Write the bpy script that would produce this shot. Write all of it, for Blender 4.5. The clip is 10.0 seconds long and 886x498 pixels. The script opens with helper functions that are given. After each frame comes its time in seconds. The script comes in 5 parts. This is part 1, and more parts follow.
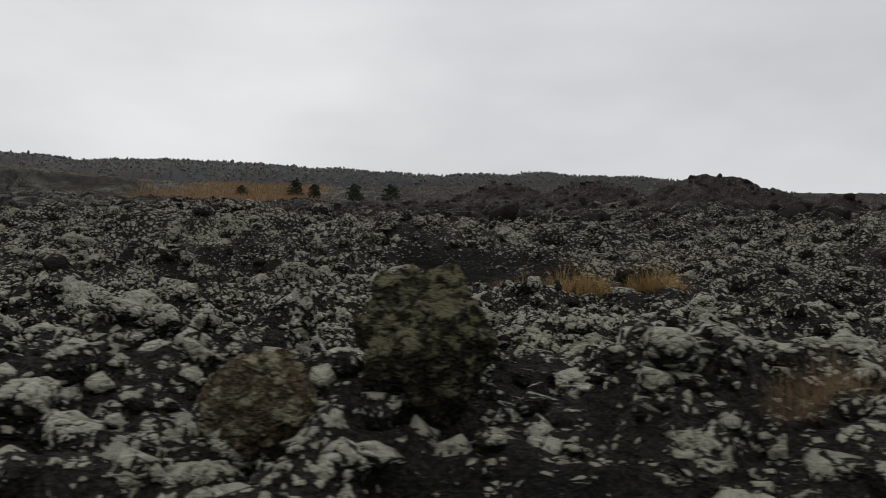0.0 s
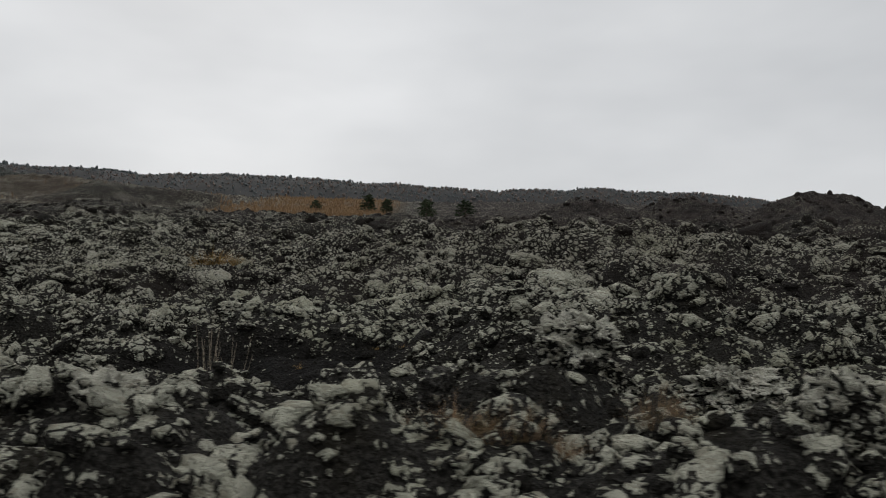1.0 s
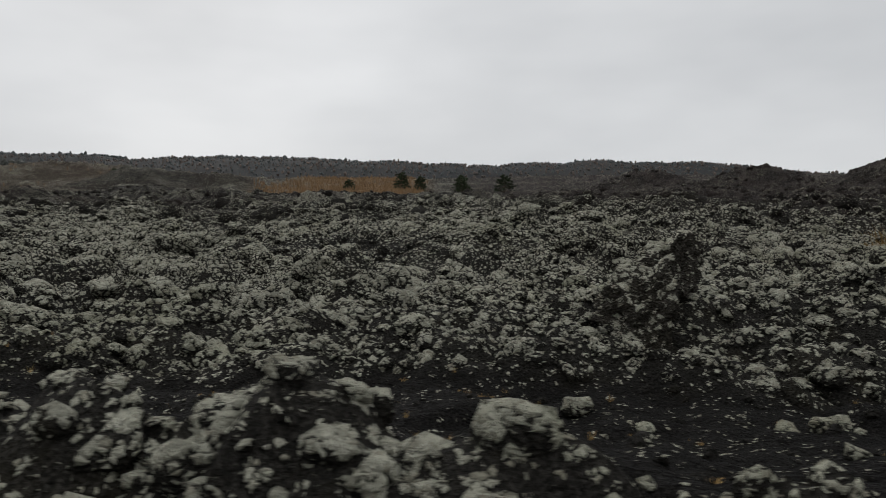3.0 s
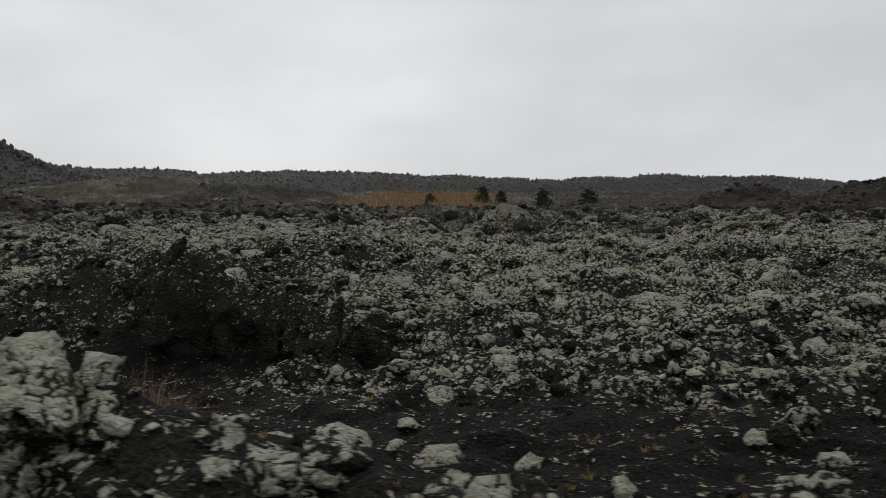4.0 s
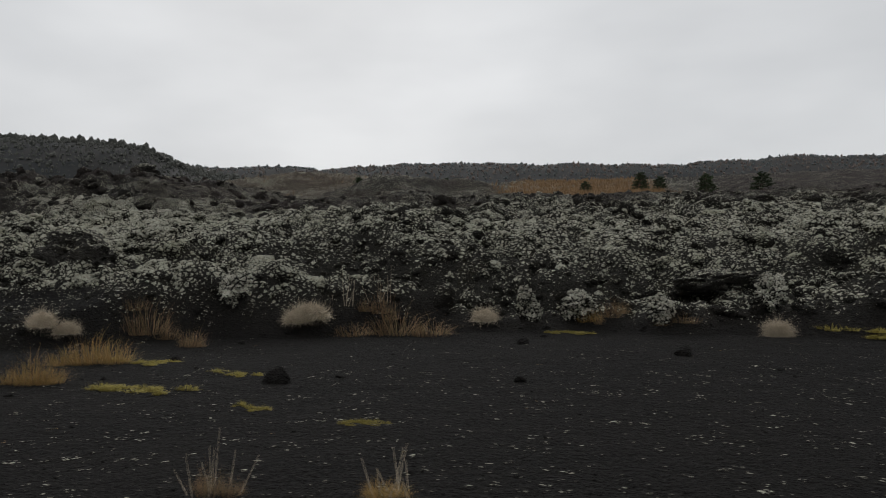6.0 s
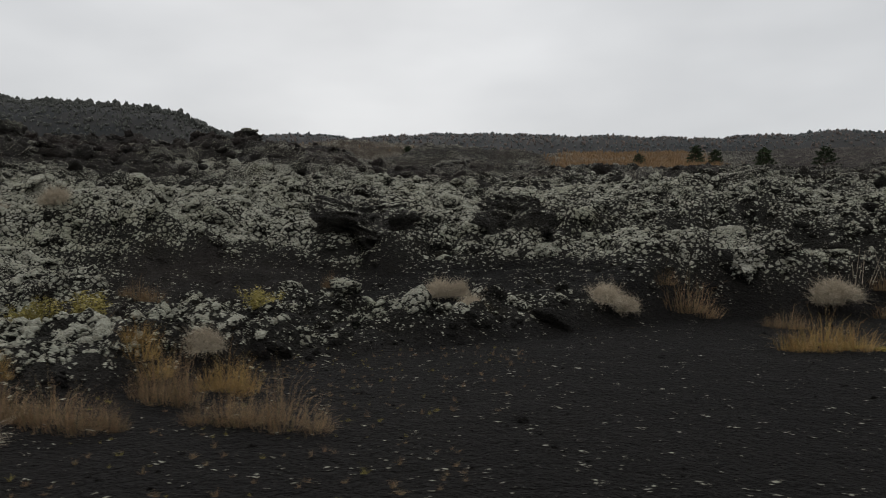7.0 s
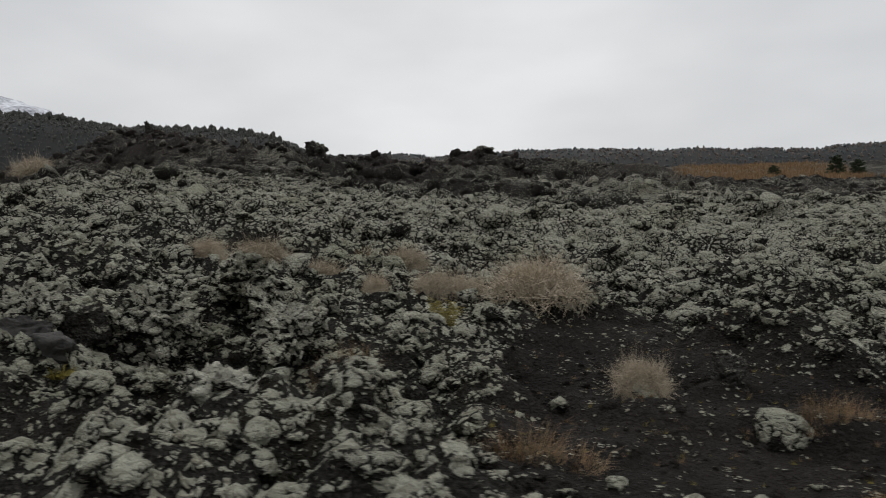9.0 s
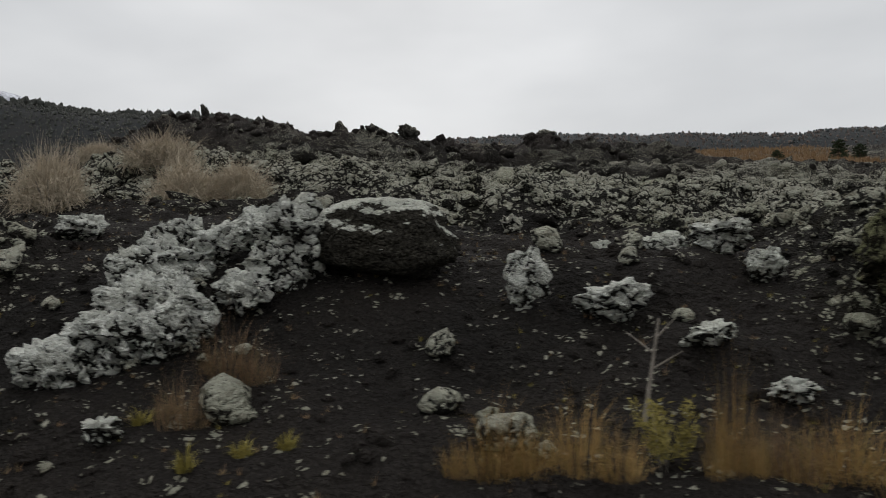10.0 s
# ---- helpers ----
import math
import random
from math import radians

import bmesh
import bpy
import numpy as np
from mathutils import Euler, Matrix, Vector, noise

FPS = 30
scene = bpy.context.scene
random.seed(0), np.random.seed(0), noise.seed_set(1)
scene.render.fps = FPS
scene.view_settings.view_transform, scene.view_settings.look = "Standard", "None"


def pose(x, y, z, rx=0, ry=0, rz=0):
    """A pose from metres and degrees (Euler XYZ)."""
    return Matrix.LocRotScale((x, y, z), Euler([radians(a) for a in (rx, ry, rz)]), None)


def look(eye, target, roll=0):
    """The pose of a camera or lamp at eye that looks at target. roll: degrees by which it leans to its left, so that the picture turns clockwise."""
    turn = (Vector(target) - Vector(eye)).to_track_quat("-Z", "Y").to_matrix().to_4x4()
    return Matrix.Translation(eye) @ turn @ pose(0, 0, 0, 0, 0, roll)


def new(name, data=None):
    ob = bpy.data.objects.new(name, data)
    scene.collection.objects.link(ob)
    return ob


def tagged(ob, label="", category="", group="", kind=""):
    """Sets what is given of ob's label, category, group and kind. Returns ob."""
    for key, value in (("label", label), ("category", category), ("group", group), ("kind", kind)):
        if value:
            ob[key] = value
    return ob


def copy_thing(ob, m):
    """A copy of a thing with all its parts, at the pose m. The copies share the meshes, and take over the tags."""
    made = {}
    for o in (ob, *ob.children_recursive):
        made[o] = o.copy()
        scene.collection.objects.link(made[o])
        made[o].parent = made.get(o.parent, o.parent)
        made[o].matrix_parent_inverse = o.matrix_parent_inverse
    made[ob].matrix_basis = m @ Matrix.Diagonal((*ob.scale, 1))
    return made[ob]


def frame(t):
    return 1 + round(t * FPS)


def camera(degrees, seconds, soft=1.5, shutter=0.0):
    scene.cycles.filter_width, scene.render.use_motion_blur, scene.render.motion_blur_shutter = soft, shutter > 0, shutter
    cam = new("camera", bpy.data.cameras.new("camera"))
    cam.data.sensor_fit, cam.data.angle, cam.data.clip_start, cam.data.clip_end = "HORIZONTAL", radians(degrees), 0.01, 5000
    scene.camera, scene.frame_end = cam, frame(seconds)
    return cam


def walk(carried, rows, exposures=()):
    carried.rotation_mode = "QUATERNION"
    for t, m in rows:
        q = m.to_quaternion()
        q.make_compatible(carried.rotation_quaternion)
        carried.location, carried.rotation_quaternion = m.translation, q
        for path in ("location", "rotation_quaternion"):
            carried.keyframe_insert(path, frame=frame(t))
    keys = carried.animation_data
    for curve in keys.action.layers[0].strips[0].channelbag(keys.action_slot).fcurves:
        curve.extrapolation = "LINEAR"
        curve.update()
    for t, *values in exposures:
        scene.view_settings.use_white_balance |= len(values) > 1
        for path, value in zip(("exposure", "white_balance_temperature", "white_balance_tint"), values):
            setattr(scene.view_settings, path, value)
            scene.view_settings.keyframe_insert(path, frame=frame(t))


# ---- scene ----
cam = camera(64.13, 10.0, soft=0.7, shutter=0.05)
# seconds, place, then heading to the left of +y, tilt and lean in degrees
PATH = [
    (0.0, -0.00, -4.00, 1.40, -2.76, 2.22, 0.74),
    (0.5, -5.16, -3.55, 1.39, 0.75, 3.55, 1.17),
    (1.0, -10.32, -3.10, 1.38, 0.89, 3.39, 1.47),
    (1.5, -15.57, -2.58, 1.38, -0.64, 2.71, 0.32),
    (2.0, -20.91, -1.95, 1.39, -1.45, 1.77, -0.03),
    (2.5, -26.47, -1.39, 1.41, -2.24, 1.08, -0.56),
    (2.7, -28.73, -1.18, 1.41, -1.94, 1.14, -0.55),
    (3.8, -41.21, -0.41, 1.42, 2.92, 2.63, 0.18),
    (4.0, -43.49, -0.31, 1.42, 3.33, 2.66, 0.16),
    (4.5, -49.24, -0.09, 1.44, 4.39, 2.35, 0.08),
    (5.0, -55.05, 0.02, 1.44, 5.85, 2.14, 0.49),
    (5.5, -60.73, 0.00, 1.45, 7.87, 2.42, 0.05),
    (6.0, -66.23, -0.10, 1.45, 11.00, 1.95, -0.51),
    (6.2, -68.40, -0.18, 1.45, 10.89, 1.36, -0.22),
    (7.3, -80.63, -0.93, 1.47, 13.37, -0.58, 0.50),
    (7.5, -82.87, -1.15, 1.48, 13.88, -0.23, 0.30),
    (8.0, -88.49, -1.79, 1.52, 15.74, 0.75, 0.68),
    (8.5, -94.09, -2.53, 1.58, 16.68, 0.97, 0.13),
    (9.0, -99.49, -3.31, 1.64, 17.65, 0.95, 0.01),
    (9.5, -104.73, -4.11, 1.68, 16.85, 0.28, -0.19),
    (10.0, -110.00, -4.90, 1.74, 15.76, -0.21, -0.36),
]


def carried(x, y, z, yaw, tilt, lean):
    ahead = Vector((-math.sin(radians(yaw)) * math.cos(radians(tilt)), math.cos(radians(yaw)) * math.cos(radians(tilt)), math.sin(radians(tilt))))
    eye = Vector((x, y, z))
    return look(eye, eye + ahead, lean)


walk(cam, [(t, carried(*row)) for t, *row in PATH])

# ---- overcast sky and a faint wide sun ----
SUN_UP, SUN_ROUND = radians(30), radians(-22)
world = bpy.data.worlds.new("overcast")
scene.world = world
world.use_nodes = True
wn, wl = world.node_tree.nodes, world.node_tree.links
wn.clear()
w_out = wn.new("ShaderNodeOutputWorld")
w_sky = wn.new("ShaderNodeTexSky")
w_sky.sky_type, w_sky.sun_disc, w_sky.sun_elevation, w_sky.sun_rotation = "NISHITA", False, SUN_UP, SUN_ROUND
w_skybg = wn.new("ShaderNodeBackground")
w_skybg.inputs["Strength"].default_value = 0.07
wl.new(w_sky.outputs[0], w_skybg.inputs["Color"])
w_co = wn.new("ShaderNodeTexCoord")
w_map = wn.new("ShaderNodeMapping")
w_map.inputs["Scale"].default_value = (1.0, 1.0, 2.6)
wl.new(w_co.outputs["Generated"], w_map.inputs["Vector"])
w_noise = wn.new("ShaderNodeTexNoise")
w_noise.inputs["Scale"].default_value, w_noise.inputs["Detail"].default_value = 2.1, 4.0
wl.new(w_map.outputs[0], w_noise.inputs["Vector"])
w_ramp = wn.new("ShaderNodeValToRGB")
w_ramp.color_ramp.elements[0].position, w_ramp.color_ramp.elements[0].color = 0.32, (0.615, 0.628, 0.645, 1)
w_ramp.color_ramp.elements[1].position, w_ramp.color_ramp.elements[1].color = 0.70, (0.79, 0.80, 0.812, 1)
wl.new(w_noise.outputs["Fac"], w_ramp.inputs["Fac"])
w_cloud = wn.new("ShaderNodeBackground")
# the cloud glows where the sun stands behind it
SUN_WAY = Vector((math.sin(SUN_ROUND) * math.cos(SUN_UP), math.cos(SUN_ROUND) * math.cos(SUN_UP), math.sin(SUN_UP)))
w_dot = wn.new("ShaderNodeVectorMath")
w_dot.operation = "DOT_PRODUCT"
w_dot.inputs[1].default_value = SUN_WAY
wl.new(w_co.outputs["Generated"], w_dot.inputs[0])
w_near = wn.new("ShaderNodeMapRange")
w_near.interpolation_type = "SMOOTHSTEP"
w_near.inputs["From Min"].default_value, w_near.inputs["From Max"].default_value = 0.86, 1.0
w_near.inputs["To Min"].default_value, w_near.inputs["To Max"].default_value = 0.93, 1.08
wl.new(w_dot.outputs["Value"], w_near.inputs["Value"])
# an overcast sky is brightest overhead
w_up = wn.new("ShaderNodeSeparateXYZ")
wl.new(w_co.outputs["Generated"], w_up.inputs[0])
w_high = wn.new("ShaderNodeMapRange")
w_high.interpolation_type = "SMOOTHSTEP"
w_high.inputs["From Min"].default_value, w_high.inputs["From Max"].default_value = 0.42, 1.0
w_high.inputs["To Min"].default_value, w_high.inputs["To Max"].default_value = 1.0, 2.1
wl.new(w_up.outputs["Z"], w_high.inputs["Value"])
w_both = wn.new("ShaderNodeMath")
w_both.operation = "MULTIPLY"
wl.new(w_near.outputs["Result"], w_both.inputs[0])
wl.new(w_high.outputs["Result"], w_both.inputs[1])
wl.new(w_both.outputs[0], w_cloud.inputs["Strength"])
wl.new(w_ramp.outputs["Color"], w_cloud.inputs["Color"])
w_mix = wn.new("ShaderNodeMixShader")
w_mix.inputs["Fac"].default_value = 0.95
wl.new(w_skybg.outputs[0], w_mix.inputs[1])
wl.new(w_cloud.outputs[0], w_mix.inputs[2])
wl.new(w_mix.outputs[0], w_out.inputs["Surface"])
sun = new("sun", bpy.data.lights.new("sun", "SUN"))
sun.data.energy, sun.data.angle, sun.data.color = 0.5, radians(25), (1.0, 0.97, 0.93)
sun.matrix_world = look(Vector((-50, 0, 0)) + SUN_WAY * 120, (-50, 0, 0))

# ---- lie of the land: heights as functions of place ----
# terrain begin
def hashed(i, j, seed):
    h = (i.astype(np.int64) * 374761393 + j.astype(np.int64) * 668265263 + seed * 1442695041) & 0xFFFFFFFF
    h = ((h ^ (h >> 13)) * 1274126177) & 0xFFFFFFFF
    h = ((h ^ (h >> 16)) * 2246822519) & 0xFFFFFFFF
    return ((h ^ (h >> 15)) & 0xFFFFFF) / float(0xFFFFFF)


def smooth_noise(x, y, seed):
    i, j = np.floor(x), np.floor(y)
    u, v = x - i, y - j
    u, v = u * u * (3 - 2 * u), v * v * (3 - 2 * v)
    a = hashed(i, j, seed) * (1 - u) + hashed(i + 1, j, seed) * u
    b = hashed(i, j + 1, seed) * (1 - u) + hashed(i + 1, j + 1, seed) * u
    return (a * (1 - v) + b * v) * 2 - 1


def layered(x, y, seed, octaves=4):
    total, gain, norm = 0, 1.0, 0
    for k in range(octaves):
        total, norm = total + gain * smooth_noise(x * 2**k + 7.3 * k, y * 2**k - 3.1 * k, seed + k), norm + gain
        gain *= 0.5
    return total / norm


def blocks(x, y, seed):
    """Rounded blocks with gaps between them: 1 on a block's top, 0 in a gap; and a number for each block."""
    i0, j0 = np.floor(x), np.floor(y)
    near, next_near, mark = np.full(x.shape, 9.0), np.full(x.shape, 9.0), np.zeros(x.shape)
    for di in (-1, 0, 1):
        for dj in (-1, 0, 1):
            i, j = i0 + di, j0 + dj
            r = np.hypot(i + hashed(i, j, seed) - x, j + hashed(i, j, seed + 1) - y)
            first = r < near
            next_near = np.where(first, near, np.minimum(next_near, r))
            mark = np.where(first, hashed(i, j, seed + 2), mark)
            near = np.minimum(near, r)
    return np.clip((next_near - near) * 2.2, 0, 1), mark


def cobbles(x, y, seed):
    """Rounded lumps packed side by side: the height of each dome, 0 in the gaps, and a number for each lump."""
    i0, j0 = np.floor(x), np.floor(y)
    near, mark = np.full(x.shape, 9.0), np.zeros(x.shape)
    for di in (-1, 0, 1):
        for dj in (-1, 0, 1):
            i, j = i0 + di, j0 + dj
            r = np.hypot(i + hashed(i, j, seed) - x, j + hashed(i, j, seed + 1) - y)
            mark = np.where(r < near, hashed(i, j, seed + 2), mark)
            near = np.minimum(near, r)
    return np.sqrt(np.clip(1 - (near * 1.55) ** 2, 0, 1)), mark


def from_road(x, y):
    """Distance from the roadside line, which bends gently along the road."""
    return y + 4.2 * ((x + 55) / 55) ** 2 * np.where(np.abs(x + 55) < 80, 1, (80 / np.maximum(np.abs(x + 55), 1)) ** 2)


def bump(x, d, rows):
    total = 0
    for cx, cd, rx, rd, h in rows:
        total = total + h * np.exp(-(((x - cx) / rx) ** 2) - ((d - cd) / rd) ** 2)
    return total


def step(a, b, v):
    t = np.clip((v - a) / (b - a), 0, 1)
    return t * t * (3 - 2 * t)


SLOPE_D = [-400, 0, 2, 4, 8, 12, 16, 20, 24, 30, 40, 60, 90, 130, 180, 225, 265, 330, 400, 480, 900]
SLOPE_Z = [-40, -0.05, 0.0, 0.15, 0.3, 0.45, 1.0, 1.75, 2.45, 2.95, 4.1, 6.2, 8.9, 13.2, 19.0, 24.4, 30.6, 43.0, 46, 49, 95]

# x, distance from the road, half widths, height
MOUNDS_EAST = [(2, 4.4, 3.5, 1.5, 0.5), (-6, 4.0, 4, 1.2, 0.3), (-15, 3.0, 18, 0.9, 0.32), (-21, 6.4, 12, 1.9, -0.5), (-1, 18.5, 6, 4, 0.75), (-9, 11, 5, 2, 0.45), (-13.5, 8.9, 3, 1.5, -0.35),
               (-19.6, 5.9, 2.0, 0.9, 0.6), (-22, 7.6, 1.6, 0.9, 0.8), (-27, 11, 4, 2, 0.4), (-24, 20, 9, 3, -0.6), (-33, 17, 3, 1.8, -0.9), (-38, 21, 9, 5, -0.5), (-8, 22, 5, 2.5, 0.7)]
MOUNDS_LOT = [(-45.6, 3.2, 2.4, 1.1, 0.40), (-40, 31, 8, 6, -0.6), (-49, 11, 7, 4.5, -0.75), (-50, 17, 4.5, 2.4, 0.3), (-51.6, 13.9, 1.7, 1.5, 0.8), (-62, 25, 16, 3.5, 0.35), (-76, 23.5, 4, 3.0, 0.7), (-86, 28, 10, 8, 0.6)]
MOUNDS_WEST = [(-88.4, 9.9, 1.2, 1.5, -0.35), (-92.8, 9.2, 2.6, 2.2, 1.15), (-88.5, 16.5, 4, 2.2, 0.6), (-85, 9.5, 7, 4, -0.45), (-97, 13, 5, 3, 0.5), (-102, 8.6, 4, 2.8, 0.55), (-115, 7.5, 4.5, 2.6, 0.35),
               (-108, 12, 4, 3, 0.15), (-121, 14, 9, 5, 1.1), (-104, 21, 8, 5, 0.5), (-84, 14.5, 5, 3, -0.35), (-110, 38, 14, 9, -0.5), (-131, 40, 12, 10, 2.0)]
MOUNDS_FAR = [(-123, 86, 26, 14, 3.25), (-108, 68, 14, 16, 2.3), (-121.5, 87, 3, 3, 2.4), (-131, 57, 12, 9, 3.6), (-158, 76, 17, 14, 7.5), (-148, 69, 8, 6, 1.6), (-190, 95, 30, 25, 4.4), (-165.5, 76, 5, 7, 1.5), (-130, 250, 22, 12, 5.4),
              (-24, 148, 6, 6, 1.8), (61.5, 145, 13, 12, 6.9), (52, 150, 34, 14, 0.8), (74, 150, 14, 12, 1.0), (-80, 150, 30, 20, 1.5), (-190, 300, 50, 30, 8)]
MOUNDS_UPPER = [(-122, 112, 9, 12, 4.85), (-104, 110, 10, 10, 1.2), (26, 166, 12, 8, -1.4), (-117, 215, 14, 12, 3.2), (-107, 262, 12, 9, 5.8), (-134, 258, 13, 12, 2.4), (-18, 272, 24, 26, -2.6), (-12, 158, 10, 8, -0.7),
                (26, 198, 14, 10, 6.9), (44, 172, 13, 10, 6.5), (-129.5, 58.5, 6, 4, 1.7), (-133, 84, 8, 5, 2.0), (-126, 56, 8, 6, -1.45), (-120, 76, 6, 5, 1.2), (-105, 43, 12, 7, 0.4)]
MOUNDS_FACE = [(-0.65, 3.1, 0.6, 0.6, -0.36), (-6.5, 3.1, 0.7, 0.7, -0.30), (-89.3, 10.6, 2.6, 1.3, -0.45), (-33, 18.5, 4, 2.5, -0.5), (-66, 19.6, 9, 2.3, -1.6), (-14, 25, 7, 3, 0.3), (-30, 31, 6, 4, 0.45), (-118, 24, 7, 3, 0.6), (-118, 19.5, 4, 2, -0.5), (-80, 27, 5, 3, -1.1)]
# bare black cinder, and one patch of painted shade under a boulder: x, distance, half widths, strength
CINDER_AND_SHADE = [(-24.6, 7.2, 2.0, 1.3, 0.9), (-42.4, 5.2, 2.8, 1.8, 0.9), (-47.6, 12.0, 3.2, 1.5, 1.0), (-98.2, 3.6, 2.2, 1.3, 1.0), (-87.6, 4.6, 2.6, 1.6, 1.2), (-104.4, 3.5, 2.4, 0.7, 0.55), (-12.5, 8.6, 3.2, 1.2, 0.9), (-21.5, 6.2, 2.2, 1.0, 0.6), (-23.4, 4.8, 1.6, 1.8, 1.1), (-29, 4.4, 2.4, 1.8, 1.4), (-32, 5.2, 4.5, 1.9, 1.1), (-36.5, 5.6, 3.2, 2.2, 0.7), (-47.8, 4.7, 2.2, 1.4, 1.3),
          (-50, 8.2, 6, 3.2, 1.05), (-81, 14.5, 7, 2.0, 1.1), (-84, 10, 7, 2.5, 0.65), (-86.5, 6.7, 2.2, 1.2, 1.0), (-80.5, 5.2, 1.7, 1.4, 1.1), (-89.0, 5.0, 1.6, 1.7, 1.1),
          (-87.0, 8.4, 1.9, 1.8, 1.0), (-98.4, 5.4, 2.4, 1.8, 1.05), (-100, 7.6, 1.2, 1.6, 1.0), (-43.6, 4.2, 1.5, 1.2, 1.0), (-38.4, 4.5, 1.5, 1.5, 1.0), (-106.8, 2.7, 3.2, 0.85, 1.3), (-111.4, 4.0, 2.9, 2.2, 1.5), (-112, 7.0, 2.8, 2, 0.8), (-118, 8, 4, 3, 0.9),
          # (0.35, 2.9): the shaded hollow under the olive boulder, coloured black like cinder
          (-35, 24, 6, 2.5, 0.6), (2, 15.5, 2.4, 2.2, 1.0), (0.35, 2.9, 0.8, 0.5, 1.1), (-6.0, 2.6, 1.8, 0.5, 1.0)]


# lichen thinned so that darker rock shows: x, distance, half widths, strength
DUSK = [(-128, 57, 10, 6, 0.35), (-121, 82, 14, 12, 0.3), (-152, 72, 14, 10, 0.3), (-24.5, 8.0, 2.4, 1.5, 0.5), (-20.9, 7.0, 1.6, 0.8, 0.4), (-51.4, 14, 3.2, 2.6, 0.5), (-64, 20.2, 13, 2.2, 0.55), (-57, 19.5, 5, 3.0, 0.35), (-48, 14.5, 5, 2.2, 0.25), (-12, 9, 5, 1.6, 0.3), (-5, 13, 9, 2.5, 0.2), (-31, 8.5, 6, 1.6, 0.25), (-20, 30, 14, 8, 0.15)]


def lot(x, d):
    """1 on the flat black lay-by, 0 off it."""
    edge = np.interp(x, [-95, -86, -83.9, -81.2, -76, -70, -62, -56, -51, -47.5, -44], [0.5, 1.2, 3.2, 9.0, 15.5, 18.6, 18.2, 15.2, 12.0, 6.5, 1.0]) + 0.5 * smooth_noise(x / 2.2, d / 2.2, 61)
    verge = step(1.8, 1.0, d)
    return np.maximum(verge, step(0.0, 1.6, edge - d) * step(-96, -80, x) * (1 - step(-54.4, -52.6, x) * step(-49.6, -50.6, x) * step(5.6, 4.8, d)))


def bare(x, d):
    c = bump(x, d, CINDER_AND_SHADE)
    c = c + 0.35 * layered(x / 2.6, d / 1.6, 31, 3) * step(0.15, 0.5, c)
    return np.clip(np.maximum(step(0.35, 0.75, c), lot(x, d)), 0, 1)


def smooth_height(x, y):
    d = from_road(x, y)
    z = np.interp(d, SLOPE_D, SLOPE_Z)
    for rows in (MOUNDS_EAST, MOUNDS_LOT, MOUNDS_WEST, MOUNDS_FACE, MOUNDS_FAR, MOUNDS_UPPER):
        z = z + bump(x, d, rows)
    z = z + step(-102.5, -108, x) * step(30, 16, d) * (0.6 * step(1.2, 3.4, d) + 0.6 * step(3.2, 5.4, d))
    flat = lot(x, d)
    floor = 0.015 * smooth_noise(x / 1.5, y / 1.5, 71) - 0.3 * step(-59, -53, x) * step(6, 11, d)
    return z * (1 - flat) + flat * floor


def height(x, y):
    d = from_road(x, y)
    b = bare(x, d)
    rough = (1 - 0.62 * b) * (1 - 0.95 * lot(x, d)) * step(1.0, 3.2, d)
    z = smooth_height(x, y)
    reach = np.clip(d / 30, 0.25, 3.0)
    z = z + rough * 0.50 * reach**0.45 * layered(x / (5 * reach**0.5), y / (4 * reach**0.5), 11, 4)
    z = z + 1.9 * step(35, 70, d) * step(230, 190, d) * layered(x / 30, y / 22, 15, 3)
    z = z - 0.55 * step(40, 70, d) * step(235, 190, d)
    wx, wy = x + 0.3 * smooth_noise(x / 0.9, y / 0.9, 5), y + 0.3 * smooth_noise(x / 0.9, y / 0.9, 6)
    z = z + 2.6 * layered(x / 11, y / 9, 17, 3) * bump(x, d, [(-130, 250, 20, 15, 1.0)])
    top, mark = blocks(wx / 1.5, wy / 1.2, 21)
    z = z + rough * top**0.6 * (0.06 + 0.55 * mark**2) * np.where(d > 14, 1, 0.7)
    dome, mark = cobbles(wx / 0.62, wy / 0.56, 24)
    z = z + rough * step(70, 30, d) * dome * (0.05 + 0.22 * mark)
    dome, mark = cobbles(wx / 0.33, wy / 0.30, 34)
    z = z + rough * step(24, 14, d) * dome * (0.04 + 0.10 * mark)
    top, mark = blocks(x / 4.5, y / 3.5, 27)
    z = z + rough * step(25, 60, d) * np.maximum(step(235, 190, d), step(-104, -124, x)) * top**0.7 * (0.2 + 1.2 * mark**2)
    crag = 1 - 2 * np.abs(layered(wx / 0.8, wy / 0.7, 45, 3))
    z = z + rough * 0.13 * crag * step(90, 30, d)
    return z + 0.02 * b * layered(x / 0.35, y / 0.35, 41, 2) * step(40, 15, d)
# terrain end


def lichen_cover(x, y):
    """How much pale lichen grows: thick on the near flow, thin on the far brown one."""
    d = from_road(x, y)
    c = np.interp(d, [2, 8, 14, 20, 30, 42, 85, 150], [0.95, 0.88, 0.76, 0.84, 0.68, 0.42, 0.34, 0.26])
    c = c + 0.32 * step(-82, -97, x) * step(68, 42, d) - 0.22 * step(-28, -6, x) * step(12, 16, d) - 0.10 * step(-16, -8, x) * step(12, 8, d) + 0.16 * bump(x, d, [(-105.3, 6.2, 2.6, 2.6, 1.0), (-73, 24, 7, 5, 1.2)])
    reach = np.clip(d / 30, 0.25, 3.0)
    # same noise as the relief, so ridges are coloured paler and hollows darker
    c = c + 0.45 * layered(x / (5 * reach**0.5), y / (4 * reach**0.5), 11, 4)
    return np.clip(c + 0.5 * layered(x / 4.5, y / 2.6, 81, 4), 0.02, 1.1) * (1 - 0.9 * bare(x, d)) - 0.2 * bare(x, d) - 0.52 * lot(x, d) - bump(x, d, DUSK)


